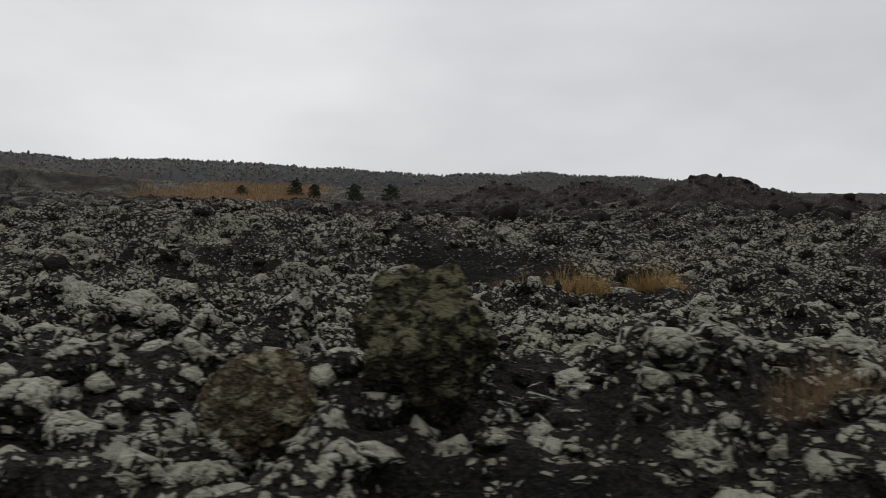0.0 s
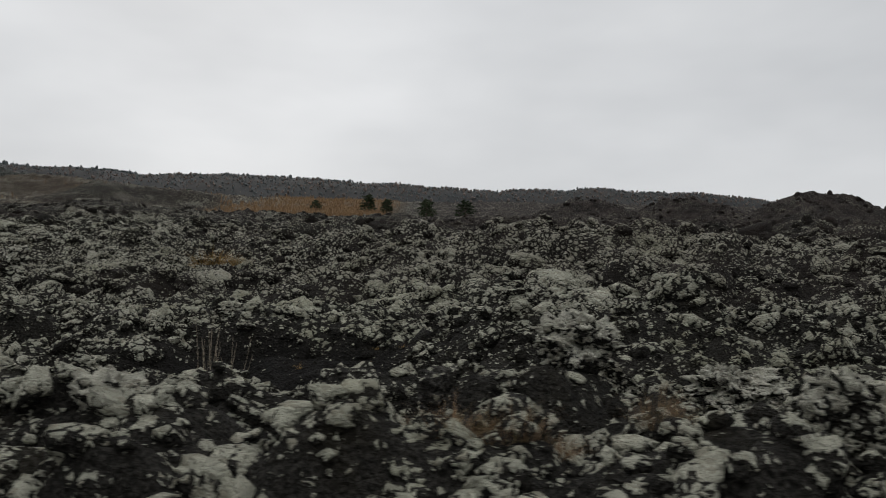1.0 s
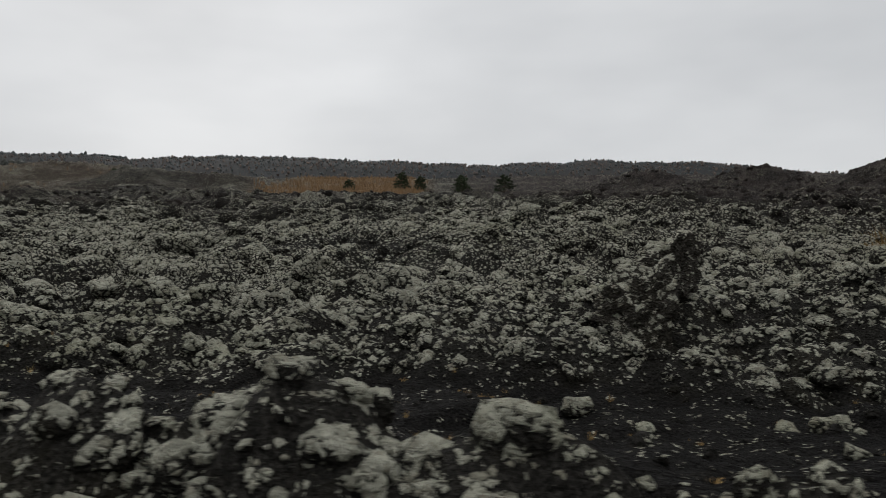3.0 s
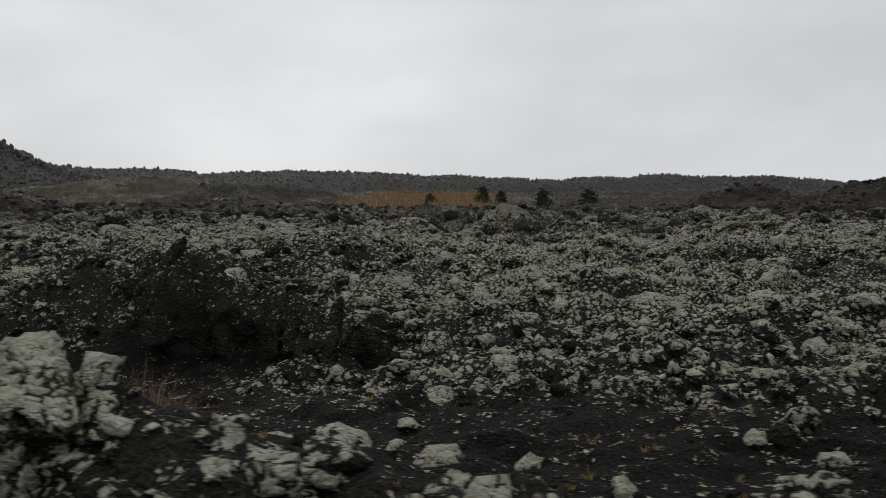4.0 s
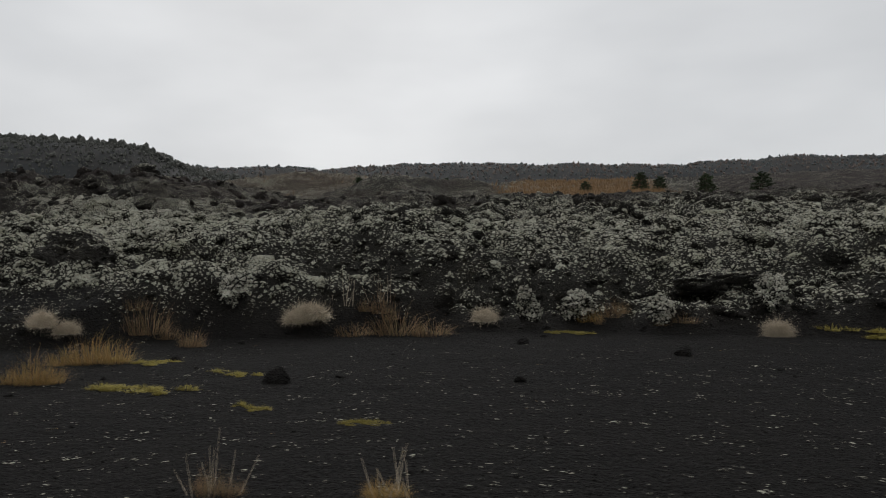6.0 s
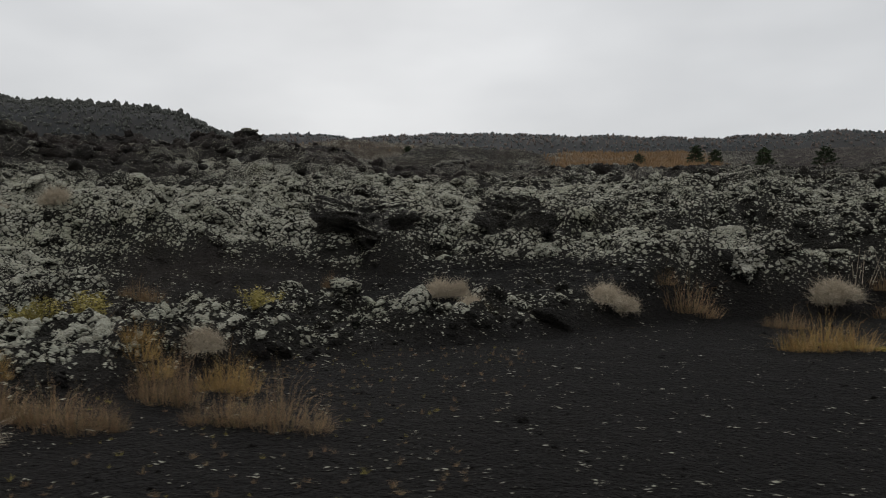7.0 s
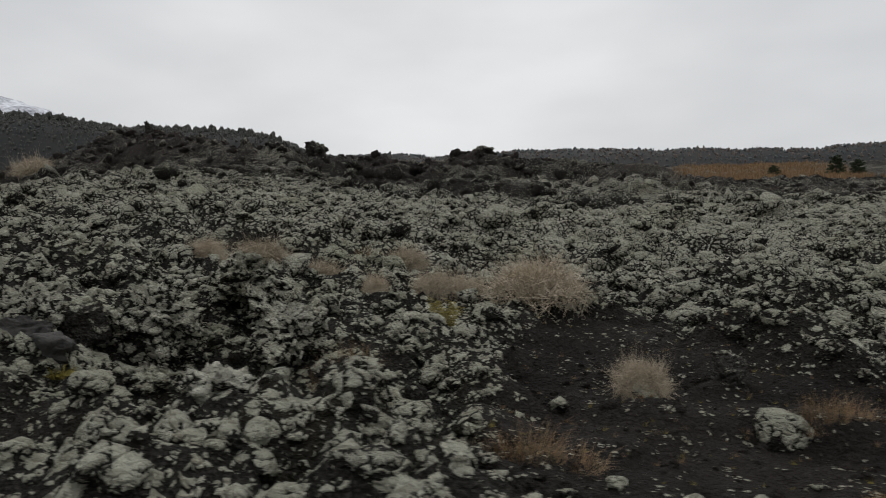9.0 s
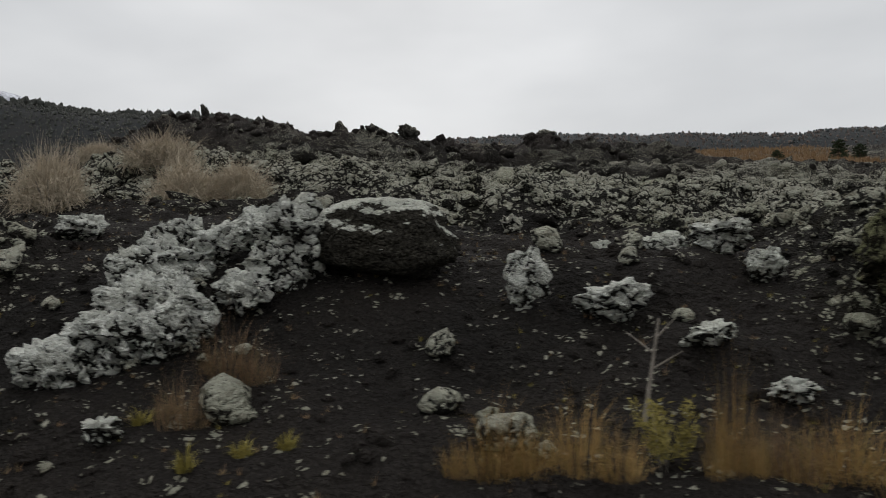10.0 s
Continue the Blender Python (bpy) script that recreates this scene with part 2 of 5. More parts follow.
def brown_share(x, y):
    d = from_road(x, y)
    s = step(38, 75, d) * 0.8 * (1 - 0.62 * step(105, 140, d)) + 0.65 * step(-34, -4, x) * step(11, 16, d) + 0.6 * bare(x, d) * step(-78, -86, x) + 0.35 * lot(x, d)
    return np.clip(s + (0.15 + 0.35 * step(14, 40, d)) * layered(x / 9, y / 5, 91, 3), 0, 1)


def golden_share(x, y):
    """Dry golden grass on the plain behind the flow."""
    d = from_road(x, y)
    g = step(212, 228, d) * step(420, 340, d) * (step(-102, -86, x) * step(-28, -48, x) + 0.16 * step(-260, -200, x) * step(-90, -120, x))
    g = g * (1 - np.clip(1.3 * bump(x, d, [(-130, 250, 24, 18, 1.0)]), 0, 1))
    return np.clip(g * (0.8 + 0.6 * layered(x / 30, y / 20, 95, 3)), 0, 1)

# ---- materials ----
def material(name):
    m = bpy.data.materials.new(name)
    m.use_nodes = True
    n, l = m.node_tree.nodes, m.node_tree.links
    return m, n, l, n["Principled BSDF"]


def noise_node(n, l, scale, detail=4.0, vector=None, rough=0.6):
    t = n.new("ShaderNodeTexNoise")
    t.inputs["Scale"].default_value, t.inputs["Detail"].default_value, t.inputs["Roughness"].default_value = scale, detail, rough
    if vector is not None:
        l.new(vector, t.inputs["Vector"])
    return t.outputs["Fac"]


def maths(n, l, op, a, b=None, c=None):
    k = n.new("ShaderNodeMath")
    k.operation = op
    for slot, v in zip(k.inputs, (a, b, c)):
        if v is None:
            continue
        if isinstance(v, (int, float)):
            slot.default_value = v
        else:
            l.new(v, slot)
    return k.outputs[0]


def blend(n, l, fac, a, b):
    k = n.new("ShaderNodeMix")
    k.data_type = "RGBA"
    for slot, v in ((k.inputs["Factor"], fac), (k.inputs["A"], a), (k.inputs["B"], b)):
        if isinstance(v, tuple):
            slot.default_value = (*v, 1)
        elif isinstance(v, (int, float)):
            slot.default_value = v
        else:
            l.new(v, slot)
    return k.outputs["Result"]


def sharpen(n, l, v, low, high):
    k = n.new("ShaderNodeMapRange")
    k.interpolation_type = "SMOOTHSTEP"
    k.inputs["From Min"].default_value, k.inputs["From Max"].default_value = low, high
    l.new(v, k.inputs["Value"])
    return k.outputs["Result"]


def bumped(n, l, bsdf, height, strength, distance):
    k = n.new("ShaderNodeBump")
    k.inputs["Strength"].default_value, k.inputs["Distance"].default_value = strength, distance
    l.new(height, k.inputs["Height"])
    l.new(k.outputs["Normal"], bsdf.inputs["Normal"])


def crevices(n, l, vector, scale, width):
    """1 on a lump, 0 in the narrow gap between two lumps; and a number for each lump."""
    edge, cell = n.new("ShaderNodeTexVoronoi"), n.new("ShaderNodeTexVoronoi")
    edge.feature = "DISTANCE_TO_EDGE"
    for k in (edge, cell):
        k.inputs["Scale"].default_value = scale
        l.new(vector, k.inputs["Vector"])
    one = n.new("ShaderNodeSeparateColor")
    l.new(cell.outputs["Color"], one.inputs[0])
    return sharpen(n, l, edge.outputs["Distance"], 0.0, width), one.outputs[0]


def lava_material(name, spread=None, rock=(0.031, 0.029, 0.025), pale=(0.62, 0.61, 0.495), moss=0.25, upward=0.5, ground=False, clean=0.0):
    """Basalt clinker with crusts of lichen on what faces up; gaps and steep sides coloured dark, as if shaded. spread:
    a fixed share, else the mesh's own 'lichen'.
    """
    m, n, l, bsdf = material(name)
    geo = n.new("ShaderNodeNewGeometry")
    sep = n.new("ShaderNodeSeparateXYZ")
    l.new(geo.outputs["Normal"], sep.inputs[0])
    pos = geo.outputs["Position"]
    warp = n.new("ShaderNodeTexNoise")
    warp.inputs["Scale"].default_value, warp.inputs["Detail"].default_value, warp.inputs["Roughness"].default_value = 7.0, 4.0, 0.75
    l.new(pos, warp.inputs["Vector"])
    bent = n.new("ShaderNodeVectorMath")
    bent.operation = "MULTIPLY_ADD"
    bent.inputs[1].default_value = (0.10, 0.10, 0.10)
    l.new(warp.outputs["Color"], bent.inputs[0])
    l.new(pos, bent.inputs[2])
    flaky = n.new("ShaderNodeVectorMath")
    flaky.operation = "MULTIPLY"
    flaky.inputs[1].default_value = (1.0, 1.0, 1.25)
    l.new(bent.outputs[0], flaky.inputs[0])
    bent = flaky.outputs[0]
    fine = noise_node(n, l, 9.0, 7.0, bent, 0.74)
    patch = noise_node(n, l, 1.7, 5.0, pos, 0.65)
    wide = noise_node(n, l, 0.35, 3.0, pos, 0.55)
    grain = noise_node(n, l, 42.0, 3.0, pos, 0.65)
    if spread is None:
        att = n.new("ShaderNodeAttribute")
        att.attribute_name = "lichen"
        cover = att.outputs["Fac"]
    else:
        cover = spread
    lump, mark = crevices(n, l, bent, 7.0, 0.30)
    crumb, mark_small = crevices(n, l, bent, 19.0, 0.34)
    # lichen growth with shade put into the colour: cover, pale facing up and on lumps, dark in the gaps between them
    # and on steep sides, broken by noise
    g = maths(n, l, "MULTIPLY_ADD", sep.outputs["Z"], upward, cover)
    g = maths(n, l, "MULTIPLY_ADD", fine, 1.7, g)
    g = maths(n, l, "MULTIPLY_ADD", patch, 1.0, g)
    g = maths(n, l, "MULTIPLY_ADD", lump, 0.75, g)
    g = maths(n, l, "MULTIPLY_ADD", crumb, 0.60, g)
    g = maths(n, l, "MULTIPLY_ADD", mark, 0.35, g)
    growth_and_shade = sharpen(n, l, g, 3.10, 3.26)
    tone = noise_node(n, l, 3.1, 3.0, pos)
    pale_c = blend(n, l, sharpen(n, l, tone, 0.38, 0.68), pale, tuple(c * k for c, k in zip(pale, (0.74, 0.73, 0.70))))
    pale_c = blend(n, l, maths(n, l, "MULTIPLY", mark, 0.8), tuple(c * (0.74 + 0.18 * clean) for c in pale), pale_c)
    pale_c = blend(n, l, maths(n, l, "MULTIPLY", sharpen(n, l, wide, 0.48, 0.7), moss), pale_c, (0.25, 0.26, 0.13))
    pale_c = blend(n, l, maths(n, l, "MULTIPLY", sharpen(n, l, mark_small, 0.72, 0.95), 0.45 - 0.35 * clean), pale_c, (0.20, 0.17, 0.12))
    pale_c = blend(n, l, maths(n, l, "MULTIPLY", sharpen(n, l, grain, 0.55, 0.72), 0.5 - 0.3 * clean), pale_c, tuple(c * 0.40 for c in pale))
    rock_c = blend(n, l, sharpen(n, l, grain, 0.4, 0.7), tuple(c * 0.55 for c in rock), tuple(c * 2.0 for c in rock))
    rock_c = blend(n, l, sharpen(n, l, fine, 0.62, 0.72), rock_c, tuple(c * 4.0 for c in rock))
    rock_c = blend(n, l, maths(n, l, "MULTIPLY", sharpen(n, l, patch, 0.5, 0.7), 0.4), rock_c, (0.040, 0.034, 0.020))
    if ground:
        att = n.new("ShaderNodeAttribute")
        att.attribute_name = "brown"
        rock_c = blend(n, l, att.outputs["Fac"], rock_c, blend(n, l, sharpen(n, l, wide, 0.35, 0.65), (0.023, 0.0195, 0.018), (0.056, 0.046, 0.041)))
        pale_c = blend(n, l, maths(n, l, "MULTIPLY", att.outputs["Fac"], 0.5), pale_c, (0.17, 0.145, 0.115))
        att = n.new("ShaderNodeAttribute")
        att.attribute_name = "cinder"
        grit = blend(n, l, sharpen(n, l, grain, 0.4, 0.7), (0.0065, 0.0060, 0.0056), (0.023, 0.021, 0.020))
        rock_c = blend(n, l, maths(n, l, "MULTIPLY", att.outputs["Fac"], 0.85), rock_c, grit)
        att = n.new("ShaderNodeAttribute")
        att.attribute_name = "golden"
        dry = blend(n, l, noise_node(n, l, 0.08, 5.0, pos), (0.13, 0.082, 0.044), (0.22, 0.148, 0.080))
    colour = blend(n, l, growth_and_shade, rock_c, pale_c)
    if ground:
        colour = blend(n, l, att.outputs["Fac"], colour, dry)
    l.new(colour, bsdf.inputs["Base Color"])
    bsdf.inputs["Roughness"].default_value = 0.9
    bsdf.inputs["Specular IOR Level"].default_value = 0.06
    relief = maths(n, l, "MULTIPLY_ADD", growth_and_shade, 0.35, maths(n, l, "MULTIPLY_ADD", grain, 0.3, fine))
    relief = maths(n, l, "MULTIPLY_ADD", lump, 0.9, maths(n, l, "MULTIPLY_ADD", crumb, 0.6, relief))
    bumped(n, l, bsdf, relief, 1.0, 0.10 - 0.045 * clean)
    return m


def leaf_material(name, low, high, roughness=0.75, odd=None):
    """Foliage that varies from plant to plant and leaf to leaf."""
    m, n, l, bsdf = material(name)
    geo, info = n.new("ShaderNodeNewGeometry"), n.new("ShaderNodeObjectInfo")
    v = maths(n, l, "MULTIPLY_ADD", info.outputs["Random"], 0.45, maths(n, l, "MULTIPLY", geo.outputs["Random Per Island"], 0.6))
    tint = blend(n, l, v, low, high)
    if odd:
        tint = blend(n, l, maths(n, l, "MULTIPLY", maths(n, l, "GREATER_THAN", maths(n, l, "FRACT", maths(n, l, "MULTIPLY", geo.outputs["Random Per Island"], 7.0)), 0.68), 0.5), tint, odd)
    l.new(tint, bsdf.inputs["Base Color"])
    bsdf.inputs["Roughness"].default_value = roughness
    bsdf.inputs["Specular IOR Level"].default_value = 0.2
    bsdf.inputs["Subsurface Weight"].default_value = 0.0
    return m


def mottled(name, low, high, scale, roughness=0.85, bump_depth=0.01):
    m, n, l, bsdf = material(name)
    geo = n.new("ShaderNodeNewGeometry")
    a, b = noise_node(n, l, scale, 5.0, geo.outputs["Position"]), noise_node(n, l, scale * 9, 4.0, geo.outputs["Position"])
    v = sharpen(n, l, maths(n, l, "MULTIPLY_ADD", b, 0.5, maths(n, l, "MULTIPLY", a, 0.6)), 0.35, 0.75)
    l.new(blend(n, l, v, low, high), bsdf.inputs["Base Color"])
    bsdf.inputs["Roughness"].default_value = roughness
    bsdf.inputs["Specular IOR Level"].default_value = 0.08
    bumped(n, l, bsdf, b, 0.6, bump_depth)
    return m


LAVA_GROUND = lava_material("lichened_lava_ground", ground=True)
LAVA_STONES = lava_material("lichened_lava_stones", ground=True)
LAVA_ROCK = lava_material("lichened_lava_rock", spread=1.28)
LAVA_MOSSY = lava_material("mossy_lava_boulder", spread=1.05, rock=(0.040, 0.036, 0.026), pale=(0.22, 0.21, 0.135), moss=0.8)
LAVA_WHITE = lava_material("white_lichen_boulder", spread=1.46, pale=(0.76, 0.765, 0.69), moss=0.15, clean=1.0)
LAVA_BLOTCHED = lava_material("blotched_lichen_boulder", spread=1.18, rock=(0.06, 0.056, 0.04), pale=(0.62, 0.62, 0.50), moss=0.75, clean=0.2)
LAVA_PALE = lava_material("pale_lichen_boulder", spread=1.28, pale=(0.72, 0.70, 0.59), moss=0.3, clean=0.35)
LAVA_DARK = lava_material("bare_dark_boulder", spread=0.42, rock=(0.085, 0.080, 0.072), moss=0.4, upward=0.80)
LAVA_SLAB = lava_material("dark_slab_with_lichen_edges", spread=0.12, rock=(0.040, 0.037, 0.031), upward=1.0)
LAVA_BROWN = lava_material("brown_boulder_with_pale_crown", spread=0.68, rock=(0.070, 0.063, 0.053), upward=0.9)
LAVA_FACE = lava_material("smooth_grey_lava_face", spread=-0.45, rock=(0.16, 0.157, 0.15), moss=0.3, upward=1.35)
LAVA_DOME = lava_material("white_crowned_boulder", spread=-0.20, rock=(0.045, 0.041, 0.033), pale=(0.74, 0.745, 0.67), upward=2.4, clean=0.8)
STONE_PALE = mottled("pale_grey_stone", (0.10, 0.10, 0.105), (0.24, 0.24, 0.245), 5.0)
STONE_GREY = mottled("plain_grey_stone", (0.042, 0.040, 0.038), (0.11, 0.105, 0.10), 6.0, bump_depth=0.03)
GRASS_GOLD = leaf_material("golden_dry_grass", (0.18, 0.098, 0.032), (0.40, 0.26, 0.10), odd=(0.16, 0.15, 0.05))
GRASS_RUST = leaf_material("rusty_dry_grass", (0.12, 0.07, 0.038), (0.27, 0.18, 0.10), odd=(0.13, 0.125, 0.06))
TWIG_GREY = leaf_material("grey_twigs", (0.27, 0.225, 0.165), (0.47, 0.40, 0.30))
BROOM_YELLOW = leaf_material("yellow_green_broom", (0.14, 0.118, 0.03), (0.30, 0.25, 0.075))
MOSS_YELLOW = leaf_material("yellow_ground_moss", (0.15, 0.125, 0.03), (0.29, 0.24, 0.06))
NEEDLES = leaf_material("pine_needles", (0.022, 0.034, 0.018), (0.06, 0.078, 0.036))
BARK = mottled("pine_bark", (0.05, 0.038, 0.03), (0.12, 0.09, 0.07), 5.0)
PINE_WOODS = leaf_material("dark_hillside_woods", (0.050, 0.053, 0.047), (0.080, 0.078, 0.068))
# distance haze is mixed into this colour, paler and bluer than the trees
HAZY_WOODS = leaf_material("far_hazy_woods", (0.072, 0.082, 0.083), (0.098, 0.106, 0.104))
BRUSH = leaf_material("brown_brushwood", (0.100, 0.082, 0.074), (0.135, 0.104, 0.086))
WOOD_FLOOR = mottled("wooded_hill_ground", (0.016, 0.018, 0.019), (0.028, 0.026, 0.024), 0.012)
GRASS_FAR = leaf_material("far_golden_grass", (0.15, 0.094, 0.050), (0.27, 0.172, 0.090))
SNOW_ROCK = mottled("snow_streaked_slope", (0.17, 0.17, 0.20), (0.75, 0.76, 0.80), 0.006)
STICK = mottled("dead_stick", (0.16, 0.14, 0.12), (0.30, 0.27, 0.23), 12.0)

# ---- mesh helpers ----
def mesh_of(name, verts, faces, mat, smooth=True, fields=None):
    """A mesh from arrays of vertices and of triangles or quads."""
    me = bpy.data.meshes.new(name)
    verts, faces = np.asarray(verts, np.float32), np.asarray(faces, np.int32)
    k = faces.shape[1]
    me.vertices.add(len(verts))
    me.vertices.foreach_set("co", verts.ravel())
    me.loops.add(faces.size)
    me.loops.foreach_set("vertex_index", faces.ravel())
    me.polygons.add(len(faces))
    me.polygons.foreach_set("loop_start", np.arange(0, faces.size, k, dtype=np.int32))
    me.polygons.foreach_set("loop_total", np.full(len(faces), k, np.int32))
    me.polygons.foreach_set("use_smooth", np.full(len(faces), smooth, bool))
    for key, values in (fields or {}).items():
        me.attributes.new(key, "FLOAT", "POINT").data.foreach_set("value", np.asarray(values, np.float32))
    me.update(calc_edges=True)
    me.materials.append(mat)
    return me


def part(name, me, parent, m=None, label=""):
    ob = new(name, me)
    ob.parent = parent
    if m is not None:
        ob.matrix_basis = m
    return tagged(ob, label) if label else ob


def ball(level):
    """Vertices and triangles of an icosphere."""
    bm = bmesh.new()
    bmesh.ops.create_icosphere(bm, subdivisions=level, radius=1.0)
    v = np.array([q.co[:] for q in bm.verts])
    bm.verts.index_update()
    t = np.array([[q.index for q in p.verts] for p in bm.faces])
    bm.free()
    return v, t


BALLS = {k: ball(k) for k in (1, 2, 4, 5)}


def noise3(v, seed):
    return (smooth_noise(v[:, 0] + seed * 1.7, v[:, 1] + v[:, 2] * 0.71, seed) + smooth_noise(v[:, 1] - seed * 0.9, v[:, 2] * 1.1 + v[:, 0] * 0.53, seed + 9)
            + smooth_noise(v[:, 2] + seed, v[:, 0] * 0.9 - v[:, 1] * 0.61, seed + 17)) / 2


def stone_shape(level, seed, cuts=9, knobs=0.18, fine=0.06, flat=0.75, boxy=1.0, deep=(0.45, 0.85), shelf=0.0):
    """A broken block: a ball cut by planes, then cragged, with ledges where it broke in layers."""
    rng = np.random.default_rng(seed)
    v, t = BALLS[level]
    v = np.sign(v) * np.abs(v) ** boxy
    v = v / np.abs(v).max(axis=1)[:, None] ** (1 - boxy) if boxy < 1 else v
    for _ in range(cuts):
        n = rng.normal(size=3)
        n /= np.linalg.norm(n)
        over = v @ n - rng.uniform(*deep)
        v -= np.where(over > 0, over * 0.92, 0)[:, None] * n
    away = v / np.linalg.norm(v, axis=1)[:, None]
    crag = 0.55 - 1.6 * np.abs(noise3(v * 2.7, seed + 11))
    v = v + away * (knobs * (noise3(v * 1.9, seed) + 0.7 * crag) + fine * (noise3(v * 5.5, seed + 3) + 0.8 - 2.0 * np.abs(noise3(v * 9, seed + 7))) + fine * 0.7 * noise3(v * 15, seed + 5))[:, None]
    if shelf:
        rise = v[:, 2] * 3.2 + 0.8 * noise3(v * 1.3, seed + 21)
        v = v * (1 + shelf * ((rise % 1.0) - 0.5))[:, None] ** np.array((1, 1, 0.15))
    v = (v - (v.max(0) + v.min(0)) / 2) / ((v.max(0) - v.min(0)) / 2)
    v[:, 2] *= flat
    return v, t


def turns(rng, count, tilt=1.0):
    """Random turns as matrices."""
    a, b, c = rng.uniform(0, 2 * math.pi, count), rng.normal(0, 0.5 * tilt, count), rng.normal(0, 0.5 * tilt, count)
    ca, sa, cb, sb, cc, sc = np.cos(a), np.sin(a), np.cos(b), np.sin(b), np.cos(c), np.sin(c)
    one, nil = np.ones(count), np.zeros(count)
    rz = np.stack([ca, -sa, nil, sa, ca, nil, nil, nil, one], -1).reshape(-1, 3, 3)
    rx = np.stack([one, nil, nil, nil, cb, -sb, nil, sb, cb], -1).reshape(-1, 3, 3)
    ry = np.stack([cc, nil, sc, nil, one, nil, -sc, nil, cc], -1).reshape(-1, 3, 3)
    return rz @ rx @ ry


def scattered(shapes, places, sizes, rng, tilt=1.0):
    """Many turned and scaled copies of shapes as one array of vertices and one of faces."""
    all_v, all_f, all_n, base = [], [], [], 0
    kind = rng.integers(0, len(shapes), len(places))
    rot = turns(rng, len(places), tilt)
    squash = rng.uniform(0.6, 1.35, (len(places), 3))
    for k, (sv, sf) in enumerate(shapes):
        pick = np.where(kind == k)[0]
        if not len(pick):
            continue
        v = np.einsum("nij,nvj->nvi", rot[pick], sv[None] * (sizes[pick, None] * squash[pick])[:, None, :]) + places[pick][:, None]
        f = sf[None] + (np.arange(len(pick)) * len(sv))[:, None, None] + base
        all_v.append(v.reshape(-1, 3))
        all_n.append(np.repeat(pick, len(sv)))
        all_f.append(f.reshape(-1, sf.shape[1]))
        base += len(pick) * len(sv)
    return np.concatenate(all_v), np.concatenate(all_f), np.concatenate(all_n)


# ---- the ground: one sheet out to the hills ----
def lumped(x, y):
    """More lichen on the crowns of the lumps than in the gaps between them, which are coloured darker as shade would.
    """
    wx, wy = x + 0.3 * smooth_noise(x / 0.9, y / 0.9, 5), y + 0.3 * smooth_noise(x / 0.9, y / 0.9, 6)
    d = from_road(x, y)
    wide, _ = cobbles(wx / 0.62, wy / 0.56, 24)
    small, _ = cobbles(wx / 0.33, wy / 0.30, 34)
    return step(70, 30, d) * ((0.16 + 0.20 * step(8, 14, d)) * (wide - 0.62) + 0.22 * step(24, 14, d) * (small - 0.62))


def ground_sheet():
    rows = [-300, -150, -70, -30, -12, -4, 0, 1.2]
    while rows[-1] < 480:
        rows.append(rows[-1] + max(0.08, 0.0095 * rows[-1]))
    d = np.array(rows)
    u = np.linspace(-1, 1, 1500)
    dd, uu = np.meshgrid(d, u, indexing="ij")
    half = 82 + np.maximum(dd, 0) * 0.95 + np.maximum(-dd, 0)
    x = -50 - np.clip(dd, 0, 200) * 0.12 + uu * half
    y = dd - (from_road(x, 0 * x))
    z = height(x, y)
    n, m = dd.shape
    i = np.arange(n * m).reshape(n, m)
    faces = np.stack([i[:-1, :-1], i[:-1, 1:], i[1:, 1:], i[1:, :-1]], -1).reshape(-1, 4)
    xf, yf = x.ravel(), y.ravel()
    me = mesh_of("ground", np.stack([xf, yf, z.ravel()], -1), faces, LAVA_GROUND,
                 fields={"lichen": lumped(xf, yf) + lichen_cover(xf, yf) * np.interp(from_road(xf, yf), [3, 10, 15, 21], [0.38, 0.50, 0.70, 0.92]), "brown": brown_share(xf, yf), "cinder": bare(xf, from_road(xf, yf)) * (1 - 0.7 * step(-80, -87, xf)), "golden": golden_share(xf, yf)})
    return tagged(new("ground", me), "rough black lava flow crusted with pale grey lichen, rising from a cinder roadside", "lava field", kind="structure")


ground = ground_sheet()


def ground_z(x, y):
    return float(height(np.array([float(x)]), np.array([float(y)]))[0])


# ---- loose stones strewn over the flow ----
def strewn(name, label, count, near, far, small, large, shapes, seed, sink=0.25, span=(-128, 14), crowd=1.0, bare_too=0.1, grow=0.60, in_lot=False, rare=3.2):
    rng = np.random.default_rng(seed)
    n = count * 4
    d = near + (far - near) * rng.random(n) ** crowd
    x = rng.uniform(span[0] - np.maximum(d - 25, 0) * 0.6, span[1] + np.maximum(d - 25, 0) * 0.5)
    y = d - from_road(x, 0 * x)
    keep = rng.random(n) < (1 - bare(x, d)) * 0.95 + bare_too * (1 - lot(x, d)) + 0.025 * bare_too + 0.004
    keep = rng.random(n) < lot(x, d) * (0.55 + 0.45 * smooth_noise(x / 1.7, d / 0.8, seed)) if in_lot else keep
    x, y = x[keep][:count], y[keep][:count]
    d = from_road(x, y)
    size = small + (large - small) * rng.random(len(x)) ** rare
    size *= np.where(bare(x, d) > 0.5, 0.6, 1)
    z = height(x, y) - sink * size + 0.1 * size
    v, f, which = scattered(shapes, np.stack([x, y, z], -1), size, rng)
    own = rng.normal(0, 0.25, len(x))[which] + (lichen_cover(x, y) * 0.75 + grow - 0.15 - 0.9 * lot(x, d) - 0.3 * bare(x, d))[which]
    me = mesh_of(name, v, f, LAVA_STONES, fields={"lichen": np.clip(own - 0.5 * in_lot, -1.0, 1.3), "brown": brown_share(v[:, 0], v[:, 1]), "cinder": np.clip(lot(x, d) + 0.3 * bare(x, d) * (x > -84), 0, 1)[which], "golden": 0 * v[:, 0]})
    return tagged(new(name, me), label, "lava stones", kind="stuff")


